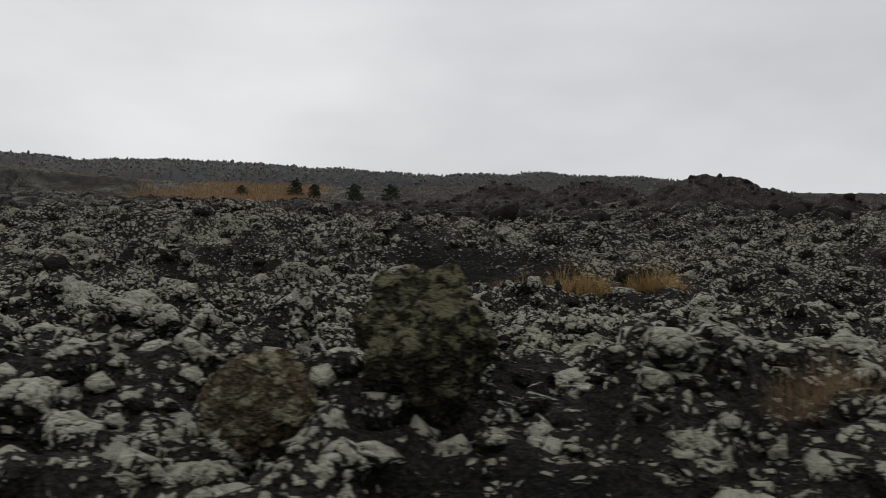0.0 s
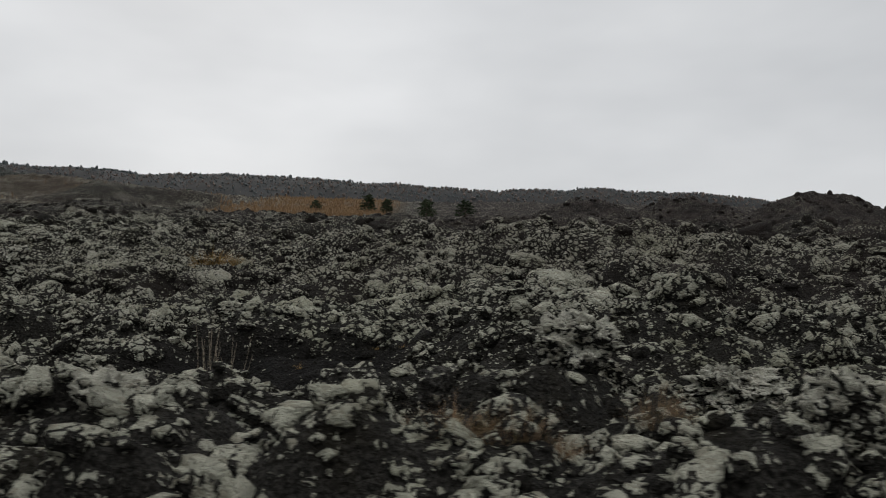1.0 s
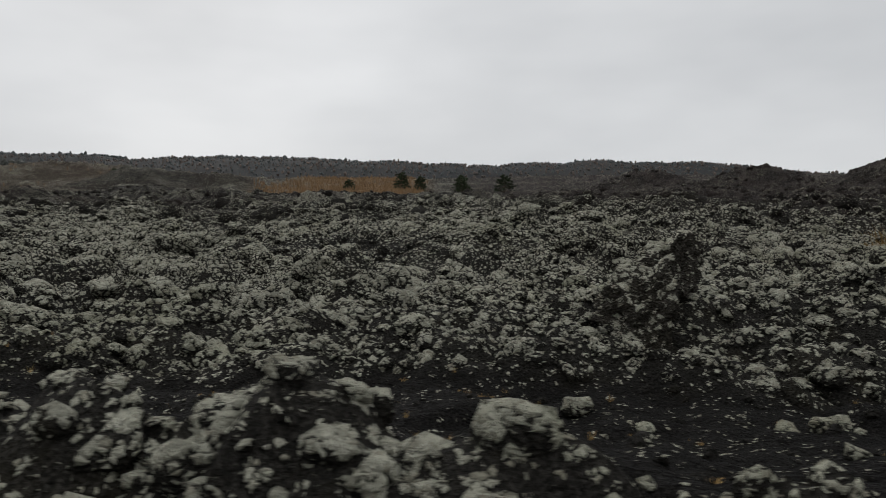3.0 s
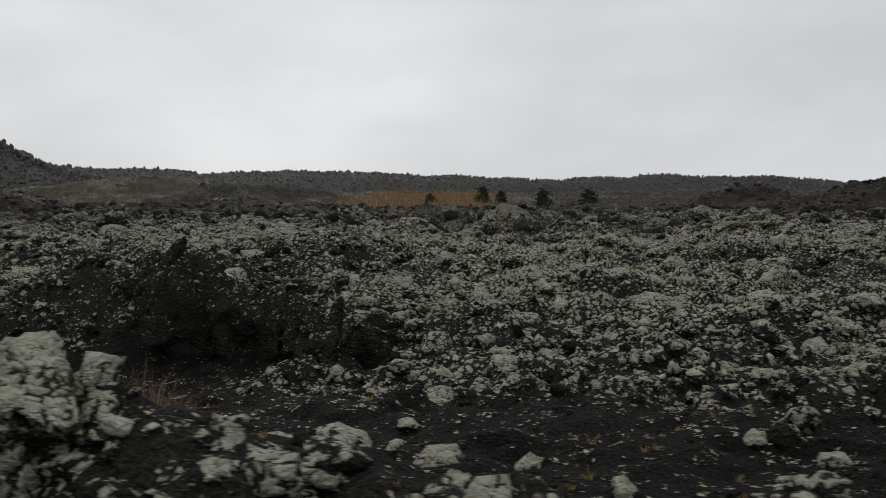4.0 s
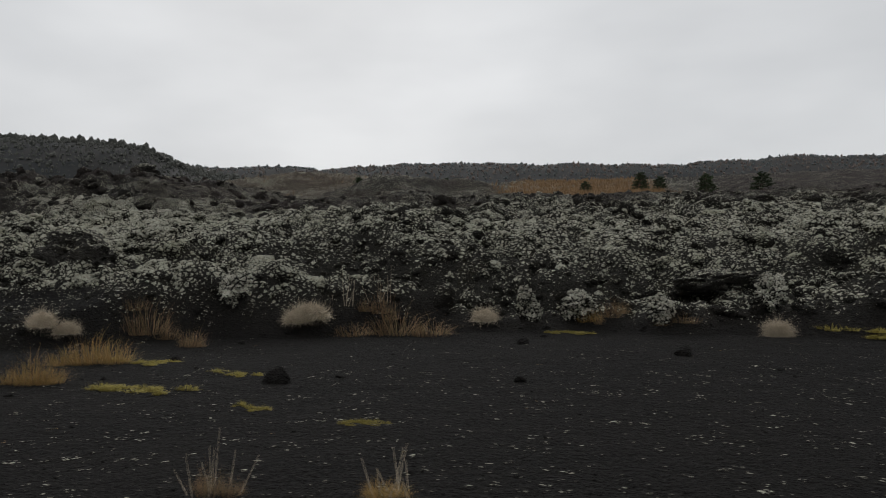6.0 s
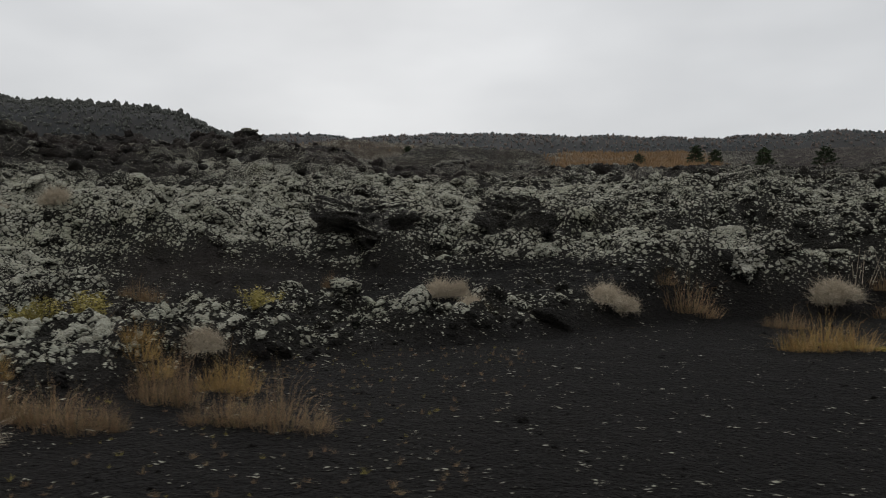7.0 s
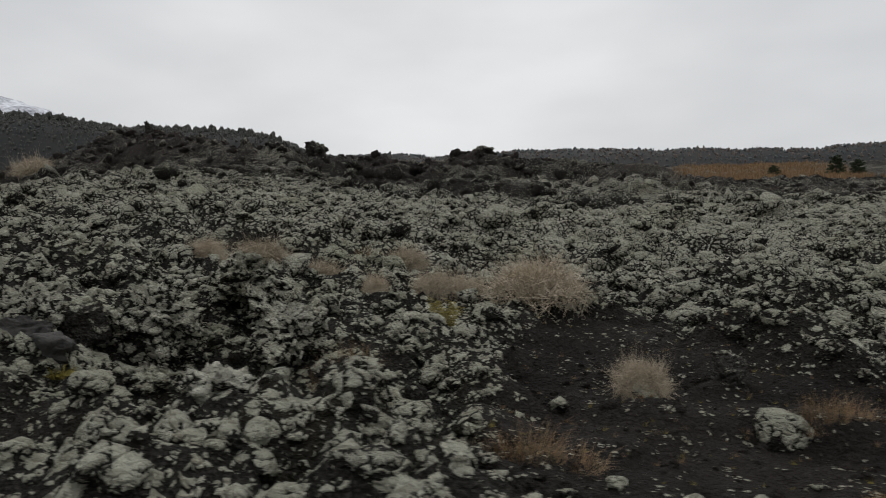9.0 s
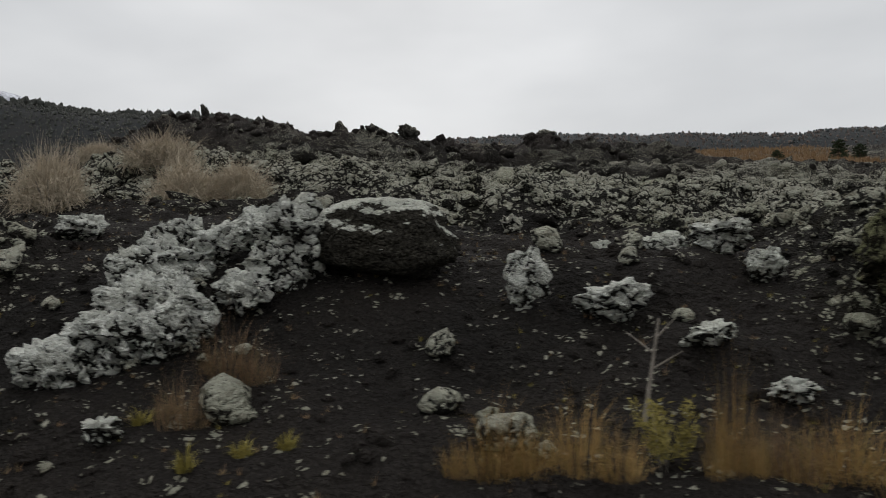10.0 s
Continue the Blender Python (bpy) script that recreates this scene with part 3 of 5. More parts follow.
CHUNKS = [stone_shape(2, 100 + k, cuts=4, knobs=0.26, fine=0.12, flat=0.8) for k in range(20)]
LUMPS = [stone_shape(1, 200 + k, cuts=2, knobs=0.30, fine=0.18, flat=0.75) for k in range(24)]
strewn("near_stones", "fist to head sized lava stones crusted with pale lichen", 9500, 2.3, 13, 0.05, 0.17, CHUNKS, 1, crowd=1.2, rare=2.0)
strewn("near_rubble", "small pale lava rubble between larger stones", 24000, 2.3, 11, 0.035, 0.13, LUMPS, 6, crowd=1.2, rare=2.4)
strewn("flow_stones", "lava blocks with pale lichen on their tops", 3500, 10, 32, 0.12, 0.46, CHUNKS, 2)
strewn("pebbles", "small pale and dark lava pebbles strewn on cinder", 15000, 2.2, 18, 0.018, 0.075, LUMPS, 5, bare_too=0.7, crowd=0.8, grow=0.42)
strewn("small_stones", "small lichened lava stones between the blocks", 42000, 8, 50, 0.07, 0.25, LUMPS, 3, rare=1.7)
strewn("cinder_stones", "bare brown-grey stones lying on brown cinder", 3000, 2.2, 6.5, 0.025, 0.11, CHUNKS, 8, span=(-119, -84), bare_too=1.0, grow=0.1)
strewn("lot_gravel", "fine dark gravel on the flat black lay-by", 6000, 2.5, 16, 0.010, 0.038, LUMPS, 9, span=(-90, -46), grow=-0.1, in_lot=True, crowd=1.5)
strewn("ridge_blocks", "dark broken lava blocks along the ridges", 800, 50, 95, 0.25, 1.0, CHUNKS, 7, span=(-150, -112), grow=0.3)
strewn("far_stones", "jumbled brown lava blocks of the upper flow", 18000, 34, 225, 0.22, 0.8, LUMPS, 4, span=(-150, 30), grow=0.2, rare=2.2)

# ---- distance: wooded hills, snow slope, golden plain, pines ----
def ridge(name, label, knots, y, depth, mat, foot, seed, rough=1.5, cells=260):
    """A long hill whose crest runs along the knots (x, z), with its front slope towards the road."""
    kx, kz = zip(*knots)
    x = np.linspace(kx[0], kx[-1], cells)
    v = np.linspace(0, 1, 40)
    xx, vv = np.meshgrid(x, v, indexing="ij")
    crest = np.interp(xx, kx, kz) - 4.0 + rough * smooth_noise(xx / 18, 0 * xx, seed)
    up = np.where(vv < 0.7, np.sin(vv / 0.7 * math.pi / 2), np.cos((vv - 0.7) / 0.3 * math.pi / 3))
    yy = y + depth * (vv - 0.7) + 6 * smooth_noise(xx / 50, vv * 3, seed + 1)
    zz = foot + (crest - foot) * up + rough * 2.0 * layered(xx / 60, vv * 6, seed + 2, 3) * np.sin(np.clip(vv / 0.7, 0, 1) * math.pi)
    n, m = xx.shape
    i = np.arange(n * m).reshape(n, m)
    f = np.stack([i[:-1, :-1], i[1:, :-1], i[1:, 1:], i[:-1, 1:]], -1).reshape(-1, 4)
    me = mesh_of(name, np.stack([xx.ravel(), yy.ravel(), zz.ravel()], -1), f, mat)
    return tagged(new(name, me), label, "hill", kind="structure"), (xx, yy, zz)


def spruce_shape(seed, tiers=4):
    """A tiny far conifer: ragged stacked skirts."""
    rng = np.random.default_rng(seed)
    v, f = [], []
    for k in range(tiers):
        z0, z1, r = k / tiers * 0.85, k / tiers * 0.85 + 0.4, 0.24 * (1 - k / tiers) + 0.05
        b = len(v)
        for a in range(6):
            s = r * rng.uniform(0.6, 1.3)
            v.append((s * math.cos(a * 1.047), s * math.sin(a * 1.047), z0 + rng.uniform(-0.05, 0.05)))
        v.append((0, 0, min(z1, 1.0)))
        f += [(b + a, b + (a + 1) % 6, b + 6) for a in range(6)]
    return np.array(v), np.array(f)


def round_tree_shape(seed):
    v, t = stone_shape(1, seed, cuts=2, knobs=0.35, fine=0.2, flat=1.0)
    v = v * (0.36, 0.36, 0.5) + (0, 0, 0.5)
    return v, t


SPRUCES = [spruce_shape(s) for s in range(3)] + [round_tree_shape(s) for s in range(50, 57)]


def woods(name, label, sheet, count, low, high, seed, crest_share=0.3, mat=HAZY_WOODS, rows=(6, 28)):
    """Far trees over a ridge's sheet, thickest along its crest."""
    xx, yy, zz = sheet
    rng = np.random.default_rng(seed)
    i = rng.integers(0, xx.shape[0] - 1, count)
    j = np.where(rng.random(count) < crest_share, rng.integers(26, 30, count), rows[0] + (rows[1] - rows[0]) * rng.random(count) ** 0.8).astype(int)
    place = np.stack([xx[i, j], yy[i, j], zz[i, j]], -1) + rng.normal(0, 1.5, (count, 3)) * (1, 1, 0)
    place[:, 2] -= 0.4
    size = (low + (high - low) * rng.random(count) ** 2) * np.where(j >= 26, 1.5, 0.8)
    v, f, _ = scattered(SPRUCES, place, size, rng, tilt=0.06)
    return tagged(new(name, mesh_of(name, v, f, mat, smooth=False)), label, "far woods", kind="stuff")


LONG_HILL = [(-900, 150), (-700, 148), (-560, 139), (-503, 133), (-457, 129), (-420, 131), (-383, 129), (-366, 122.5), (-300, 126), (-210, 128), (-144, 123), (-118, 121.5), (-75, 120), (-36, 117.5),
             (8, 114), (90, 116.5), (150, 118), (224, 117.5), (262, 114.5), (310, 108), (446, 100), (555, 92), (900, 82)]
hill_long, sheet_long = ridge("wooded_hill", "long low hill under bare woods tinted grey-green by haze behind the lava", LONG_HILL, 800, 420, WOOD_FLOOR, 42, 300)
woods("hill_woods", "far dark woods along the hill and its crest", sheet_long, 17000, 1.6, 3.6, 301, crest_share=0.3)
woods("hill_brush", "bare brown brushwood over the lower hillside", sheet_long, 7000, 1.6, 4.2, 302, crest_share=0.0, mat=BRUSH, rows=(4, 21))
NEAR_HILL = [(-1000, 190), (-748, 152), (-711, 148), (-668, 143), (-620, 133), (-590, 128), (-561, 126), (-525, 123.5), (-492, 120), (-457, 118), (-432, 112), (-403, 98), (-390, 93), (-360, 86), (-300, 76), (-200, 58)]
hill_near, sheet_near = ridge("pine_hill", "steeper hill covered in dark pines and bare trees", NEAR_HILL, 545, 230, WOOD_FLOOR, 36, 310, rough=0.8)
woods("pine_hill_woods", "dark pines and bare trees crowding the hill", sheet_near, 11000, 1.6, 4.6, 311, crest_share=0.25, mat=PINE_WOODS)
SNOW = [(-4600, 1150), (-3800, 960), (-3063, 772), (-2893, 722), (-2727, 668), (-2631, 640), (-2400, 560), (-2000, 430), (-1500, 300)]
ridge("snow_mountain", "far volcano flank streaked with snow under cloud", SNOW, 2500, 900, SNOW_ROCK, 150, 320, rough=6)


def golden_plain():
    """Tall dry grass standing on the plain behind the flow."""
    rng = np.random.default_rng(330)
    n = 26000
    x, d = rng.uniform(-300, 90, n), rng.uniform(215, 345, n)
    y = d - from_road(x, 0 * x)
    keep = rng.random(n) < golden_share(x, y) * 1.3 - 0.15
    x, y = x[keep], y[keep]
    place = np.stack([x, y, height(x, y) - 0.05], -1)
    tuft = []
    for s in range(5):
        r = np.random.default_rng(s + 340)
        v, f = [], []
        for k in range(7):
            a, lean = r.uniform(0, 6.28), r.uniform(0.1, 0.45)
            ca, sa, w = math.cos(a), math.sin(a), 0.06
            v += [(-w * sa, w * ca, 0), (w * sa, -w * ca, 0), (lean * ca, lean * sa, r.uniform(0.6, 1.0))]
            f.append((3 * k, 3 * k + 1, 3 * k + 2))
        tuft.append((np.array(v), np.array(f)))
    v, f, _ = scattered(tuft, place, rng.uniform(0.7, 2.1, len(x)), rng, tilt=0.05)
    tagged(new("golden_grass", mesh_of("golden_grass", v, f, GRASS_FAR, smooth=False)), "tall golden dry grass on the plain behind the flow", "dry grass", kind="stuff")


golden_plain()


def tapered(p, q, r0, r1, sides=7):
    """Vertices and faces of a tapered limb."""
    p, q = np.array(p, float), np.array(q, float)
    w = (q - p) / np.linalg.norm(q - p)
    a = np.cross(w, (0.3, 0.9, 0.2))
    a /= np.linalg.norm(a)
    b = np.cross(w, a)
    ang = np.arange(sides) * 2 * math.pi / sides
    ring = np.cos(ang)[:, None] * a + np.sin(ang)[:, None] * b
    v = np.concatenate([p + ring * r0, q + ring * r1])
    f = [(k, (k + 1) % sides, sides + (k + 1) % sides, sides + k) for k in range(sides)]
    return v, np.array(f)


def joined(pieces):
    v, f, base = [], [], 0
    for pv, pf in pieces:
        v.append(pv)
        f.append(pf + base)
        base += len(pv)
    return np.concatenate(v), np.concatenate(f)


def pine(seed, tall, wide):
    """A bushy pine: trunk, limbs and a ragged crown of needle clumps."""
    rng = np.random.default_rng(seed)
    root = new("pine_tree")
    limbs = [tapered((0, 0, -0.3), (0.05 * tall * rng.normal() * 0.5, 0, tall * 0.9), 0.035 * tall, 0.008 * tall)]
    clump_v, clump_f, base = [], [], 0
    for k in range(46):
        z = tall * (0.10 + 0.84 * (k / 46) ** 0.9)
        reach = wide * 0.5 * (1.1 - 0.75 * (z / tall) ** 1.3) * rng.uniform(0.6, 1.15)
        a = k * 2.4 + rng.normal() * 0.3
        tip = np.array((reach * math.cos(a), reach * math.sin(a), z + rng.uniform(-0.02, 0.08) * tall))
        limbs.append(tapered((0, 0, z * 0.94), tip, 0.012 * tall, 0.003 * tall, 5))
        for s in (0.45, 0.75, 1.0):
            centre = tip * (s, s, 1) + rng.normal(0, 0.03 * tall, 3)
            for _ in range(22):
                w = rng.normal(size=3)
                w /= np.linalg.norm(w)
                w[2] = abs(w[2]) * 0.8
                side = np.cross(w, rng.normal(size=3))
                side /= np.linalg.norm(side)
                ln = 0.10 * tall * rng.uniform(0.6, 1.3)
                clump_v += [centre - side * ln * 0.26, centre + side * ln * 0.26, centre + w * ln]
                clump_f.append((base, base + 1, base + 2))
                base += 3
    v, f = joined(limbs)
    part("trunk", mesh_of("trunk", v, f, BARK), root)
    part("crown", mesh_of("crown", np.array(clump_v), np.array(clump_f), NEEDLES, smooth=False), root)
    return tagged(root, "small dark green pine standing in the dry grass", "pine tree", group="pines on the plain")


# x, y, height, width
PINES = [(-21.2, 268, 7.8, 6.4), (-6.6, 250, 6.6, 5.8), (-44, 270, 7.0, 5.4), (-37, 272, 6.0, 4.8), (-64, 268, 4.4, 3.8), (-150, 262, 5.2, 4.6), (-120, 285, 4.2, 3.8)]
PINE_KINDS = [pine(400 + k, 1.0, w) for k, w in enumerate((1.05, 1.2, 1.0))]
for k, (x, y, tall, wide) in enumerate(PINES):
    m = Matrix.Translation((x, y, ground_z(x, y) - 0.6)) @ pose(0, 0, 0, 0, 0, 77 * k)
    if k < 3:
        tree = PINE_KINDS[k]
        tree.matrix_basis = m @ Matrix.Scale(tall, 4)
    else:
        tree = copy_thing(PINE_KINDS[k % 3], m)
        tree.scale = (tall, tall, tall)

# ---- things on the flow: x, y, width, height ----
AT_RUST_A = [(2.0, -0.8, 0.51, 0.30), (-10.3, 0.3, 0.43, 0.17), (-10.0, 0.3, 0.38, 0.17), (-9.2, 0.7, 0.47, 0.19), (-17.1, 3.9, 0.90, 0.35), (-15.8, 0.8, 0.46, 0.39), (-20.3, 1.3, 0.20, 0.16), (-17.7, 5.7, 0.40, 0.23), (-49.7, 6.3, 0.56, 0.37), (-46.5, 5.7, 0.60, 0.49), (-52.9, 5.9, 0.50, 0.25), (-55.1, 10.0, 0.47, 0.30), (-54.8, 4.7, 0.30, 0.49), (-53.7, 5.1, 0.50, 0.38), (-51.7, 6.9, 0.37, 0.31), (-70.5, 15.7, 1.92, 0.69), (-64.0, 16.9, 0.82, 0.25), (-65.5, 17.6, 0.73, 0.44), (-75.6, 13.7, 1.33, 0.73), (-74.0, 12.9, 0.73, 0.43), (-71.0, 16.4, 0.82, 0.58), (-68.6, 4.1, 0.27, 0.19), (-85.7, 11.3, 0.61, 0.46), (-82.7, 13.0, 0.36, 0.38)]
AT_RUST_B = [(-83.0, 3.4, 0.51, 0.44), (-82.0, 3.9, 0.70, 0.37), (-81.1, 4.9, 0.59, 0.60), (-81.4, 3.9, 0.62, 0.38), (-85.1, 2.3, 0.23, 0.13), (-82.8, 3.5, 0.44, 0.40), (-81.8, 4.0, 0.37, 0.29), (-81.0, 4.1, 0.32, 0.28), (-80.2, 4.4, 0.51, 0.38), (-79.7, 4.3, 0.64, 0.42), (-86.0, 11.3, 0.52, 0.52), (-92.4, 1.5, 0.32, 0.39), (-95.7, 2.7, 0.78, 0.37), (-95.0, 2.1, 0.38, 0.24), (-98.4, 2.4, 0.52, 0.24), (-106.7, 3.2, 0.78, 0.27), (-104.7, 8.6, 0.62, 0.31), (-101.6, 0.9, 0.52, 0.32), (-100.3, 1.0, 0.59, 0.24), (-104.7, -0.0, 0.16, 0.26), (-109.4, -1.3, 0.26, 0.40), (-112.5, -1.1, 0.47, 0.39), (-112.5, -1.6, 0.33, 0.33)]
AT_RUST = AT_RUST_A + AT_RUST_B
AT_GOLD_A = [(2.2, 9.6, 0.88, 0.49), (3.2, 8.8, 1.00, 0.68), (4.6, 8.8, 1.09, 0.60), (2.9, 9.1, 1.11, 0.61), (-18.3, 19.9, 2.17, 0.54), (-28.5, 3.7, 0.20, 0.11), (-52.6, 7.8, 0.82, 0.59), (-50.9, 6.4, 0.49, 0.59), (-50.9, 7.6, 0.56, 0.50), (-50.6, 6.5, 0.32, 0.29), (-49.1, 6.3, 0.87, 0.15), (-46.8, 5.6, 0.44, 0.49), (-50.1, 5.1, 0.30, 0.23), (-49.7, 5.3, 0.24, 0.18), (-50.4, 5.1, 0.26, 0.15), (-51.2, 5.1, 0.18, 0.16), (-54.7, 10.8, 0.69, 0.39), (-54.0, 8.3, 0.93, 0.43), (-52.9, 8.5, 0.77, 0.59), (-52.8, 7.4, 0.49, 0.37), (-53.2, 4.4, 0.61, 0.46), (-54.9, 4.4, 0.42, 0.35), (-54.5, 4.6, 0.37, 0.44), (-53.3, 5.0, 0.30, 0.30)]
AT_GOLD_B = [(-52.5, 6.5, 0.50, 0.28), (-57.4, 9.3, 0.79, 0.29), (-74.2, 10.1, 0.93, 0.52), (-73.5, 8.1, 0.70, 0.44), (-67.5, 4.2, 0.27, 0.13), (-66.1, 17.7, 0.71, 0.43), (-81.9, 5.7, 0.56, 0.33), (-82.7, 4.7, 0.37, 0.19), (-84.1, 7.9, 0.73, 0.29), (-80.8, 5.5, 0.51, 0.41), (-92.7, 2.4, 0.38, 0.17), (-94.0, 2.3, 0.27, 0.27), (-98.2, 1.2, 0.31, 0.18), (-105.1, 0.0, 0.32, 0.18), (-106.0, -0.7, 0.20, 0.17), (-110.7, -1.6, 0.40, 0.37), (-110.3, -1.6, 0.44, 0.35), (-109.6, -1.4, 0.23, 0.57), (-109.1, -1.3, 0.50, 0.33), (-5.7, -0.3, 0.75, 0.55)]
AT_GOLD = AT_GOLD_A + AT_GOLD_B
AT_MOSSY = [(-91.1, 5.0, 0.37, 0.56), (-90.6, 3.4, 0.50, 0.35), (-97.3, 3.6, 0.63, 0.35), (-96.3, 2.4, 0.50, 0.40), (-102.2, 0.8, 0.44, 0.32), (-108.3, 0.0, 0.70, 0.99)]
AT_WHITE_A = [(-21.5, 1.4, 0.42, 0.62), (-47.4, 5.6, 0.66, 0.60), (-3.4, -0.6, 0.67, 0.45), (-8.9, 3.5, 0.76, 0.60), (-9.4, 1.9, 0.64, 0.44), (-8.2, 0.5, 0.73, 0.44), (-7.7, 3.2, 0.79, 0.53), (-5.3, 0.0, 0.43, 0.26), (-8.5, 0.1, 0.35, 0.41), (-12.1, 0.5, 0.38, 0.26), (-13.8, 8.1, 0.65, 0.37), (-19.6, 3.7, 0.46, 0.32), (-19.2, 3.1, 0.56, 0.58), (-25.7, 8.1, 0.80, 0.71), (-18.8, 3.2, 0.44, 0.31), (-22.6, 5.2, 1.10, 0.80), (-22.8, 4.4, 0.63, 0.72), (-20.1, 12.4, 0.49, 0.49), (-67.5, 17.6, 0.63, 0.91), (-66.3, 17.7, 0.89, 0.79), (-64.4, 17.0, 0.61, 0.69), (-61.8, 17.6, 0.63, 0.98), (-74.3, 15.1, 0.74, 0.77)]
AT_WHITE_B = [(-96.1, 1.3, 0.35, 0.26), (-102.2, 0.4, 0.44, 0.31), (-106.5, -0.1, 0.17, 0.19), (-112.7, -0.0, 0.47, 0.66), (-110.8, 0.1, 0.32, 0.46), (-110.2, -0.0, 0.49, 0.30), (-112.9, -0.3, 0.37, 0.28), (-113.5, -0.3, 0.42, 0.42), (-113.4, -0.8, 0.51, 0.43), (-92.3, 3.8, 0.46, 1.25), (-92.3, 3.0, 0.54, 0.54), (-92.5, 2.2, 0.27, 0.27), (-91.1, 1.9, 0.40, 0.32), (-91.1, 2.7, 0.31, 0.19), (-90.0, 2.2, 0.17, 0.31), (-92.5, 5.7, 0.34, 0.47), (-91.7, 4.6, 0.40, 0.35), (-91.0, 4.8, 0.34, 0.34), (-90.2, 6.1, 0.45, 0.52), (-94.9, 4.2, 0.71, 0.81), (-94.5, 3.1, 0.49, 0.63), (-94.0, 2.2, 0.42, 0.53), (-92.7, 5.3, 0.88, 0.82), (-92.5, 4.2, 0.67, 0.89)]
AT_WHITE_C = [(-93.0, 4.1, 0.59, 0.59), (-92.8, 7.1, 0.86, 0.62), (-113.6, -1.4, 0.36, 0.29), (-113.4, -1.2, 0.40, 0.36), (-113.4, -1.1, 0.33, 0.37), (-113.1, -1.0, 0.32, 0.40), (-113.3, -0.6, 0.30, 0.35), (-113.0, -0.8, 0.29, 0.45), (-113.8, -0.4, 0.28, 0.33), (-113.8, -0.0, 0.25, 0.39), (-113.7, 0.2, 0.25, 0.35), (-113.4, 0.1, 0.34, 0.34), (-113.3, 0.6, 0.41, 0.36), (-112.8, -0.0, 0.45, 0.34), (-112.8, 0.8, 0.51, 0.36), (-112.8, -1.8, 0.17, 0.13), (-115.1, 0.5, 0.35, 0.24), (-111.5, 3.4, 0.27, 0.24), (-110.7, 1.5, 0.26, 0.13), (-110.3, 1.9, 0.33, 0.22), (-109.8, 1.7, 0.47, 0.32), (-109.4, 1.1, 0.44, 0.29), (-109.1, 0.8, 0.28, 0.28), (-109.6, -0.3, 0.33, 0.18)]
AT_WHITE_D = [(-109.2, -0.6, 0.28, 0.14), (-108.1, 0.3, 0.29, 0.72), (-107.8, 0.3, 0.35, 0.22), (-107.9, 1.0, 0.38, 0.43), (-106.3, 0.4, 0.46, 0.31), (-105.8, 0.3, 0.36, 0.29), (-104.0, 2.2, 0.51, 0.46), (-103.4, 2.8, 0.56, 0.56), (-104.6, 1.2, 0.49, 0.60), (-103.9, 1.8, 0.81, 0.76), (-103.7, 2.8, 0.83, 0.65), (-102.8, 2.2, 0.72, 0.62), (-0.8, 1.7, 0.30, 1.00)]
AT_WHITE = AT_WHITE_A + AT_WHITE_B + AT_WHITE_C + AT_WHITE_D
AT_BROOM = [(-0.2, 2.5, 0.53, 0.40), (-6.8, 0.5, 0.37, 0.34), (-23.7, 4.2, 0.45, 0.32), (-86.8, 5.9, 0.64, 0.51), (-86.3, 9.0, 0.68, 0.56), (-85.5, 9.0, 1.09, 0.54), (-87.5, 9.2, 1.17, 0.45), (-82.2, 8.9, 0.77, 0.40), (-101.7, 3.6, 0.33, 0.29), (-109.9, -1.4, 0.33, 0.29), (-92.2, 2.3, 0.35, 0.27), (-105.1, 0.0, 0.36, 0.19)]
AT_DARK = [(-62.7, 19.6, 2.52, 0.50), (-79.2, 16.3, 2.00, 0.80), (-83.0, 15.2, 2.60, 0.85), (-10.3, 1.9, 0.48, 0.30), (-57.0, 14.8, 0.98, 0.43), (-56.2, 14.6, 1.10, 0.37), (-99.0, 3.2, 0.33, 0.42), (-105.2, 0.6, 0.33, 0.25), (-104.3, 1.5, 0.48, 0.35), (-48.4, 6.3, 0.36, 0.18)]
AT_STALK = [(-13.1, 4.9, 0.32, 0.69), (-12.8, 4.7, 0.40, 0.53), (-47.9, 6.9, 0.43, 0.39), (-71.1, 16.5, 0.70, 0.78), (-71.9, 16.0, 1.09, 0.75), (-68.6, 4.1, 0.38, 0.35), (-67.4, 4.2, 0.50, 0.32)]
AT_MOSS = [(-60.3, 15.7, 2.0, 0.35), (-59.2, 15.0, 2.2, 0.40), (-58.3, 14.5, 1.8, 0.35), (-57.4, 13.9, 1.8, 0.30), (-56.9, 13.7, 1.2, 0.30), (-71.7, 7.6, 1.3, 0.24), (-69.8, 7.0, 0.5, 0.16), (-68.3, 6.4, 0.42, 0.12), (-71.2, 9.2, 0.9, 0.20), (-73.5, 10.2, 1.2, 0.20), (-66.5, 16.6, 1.0, 0.20)]
AT_SLAB = [(-49.8, 13.0, 1.05, 1.47), (-48.8, 12.2, 1.38, 1.77), (-48.0, 11.9, 0.96, 1.54), (-47.3, 11.7, 0.95, 1.19), (-46.6, 11.5, 1.04, 1.09), (-46.0, 11.2, 0.75, 1.01), (-45.3, 11.5, 0.83, 0.83)]
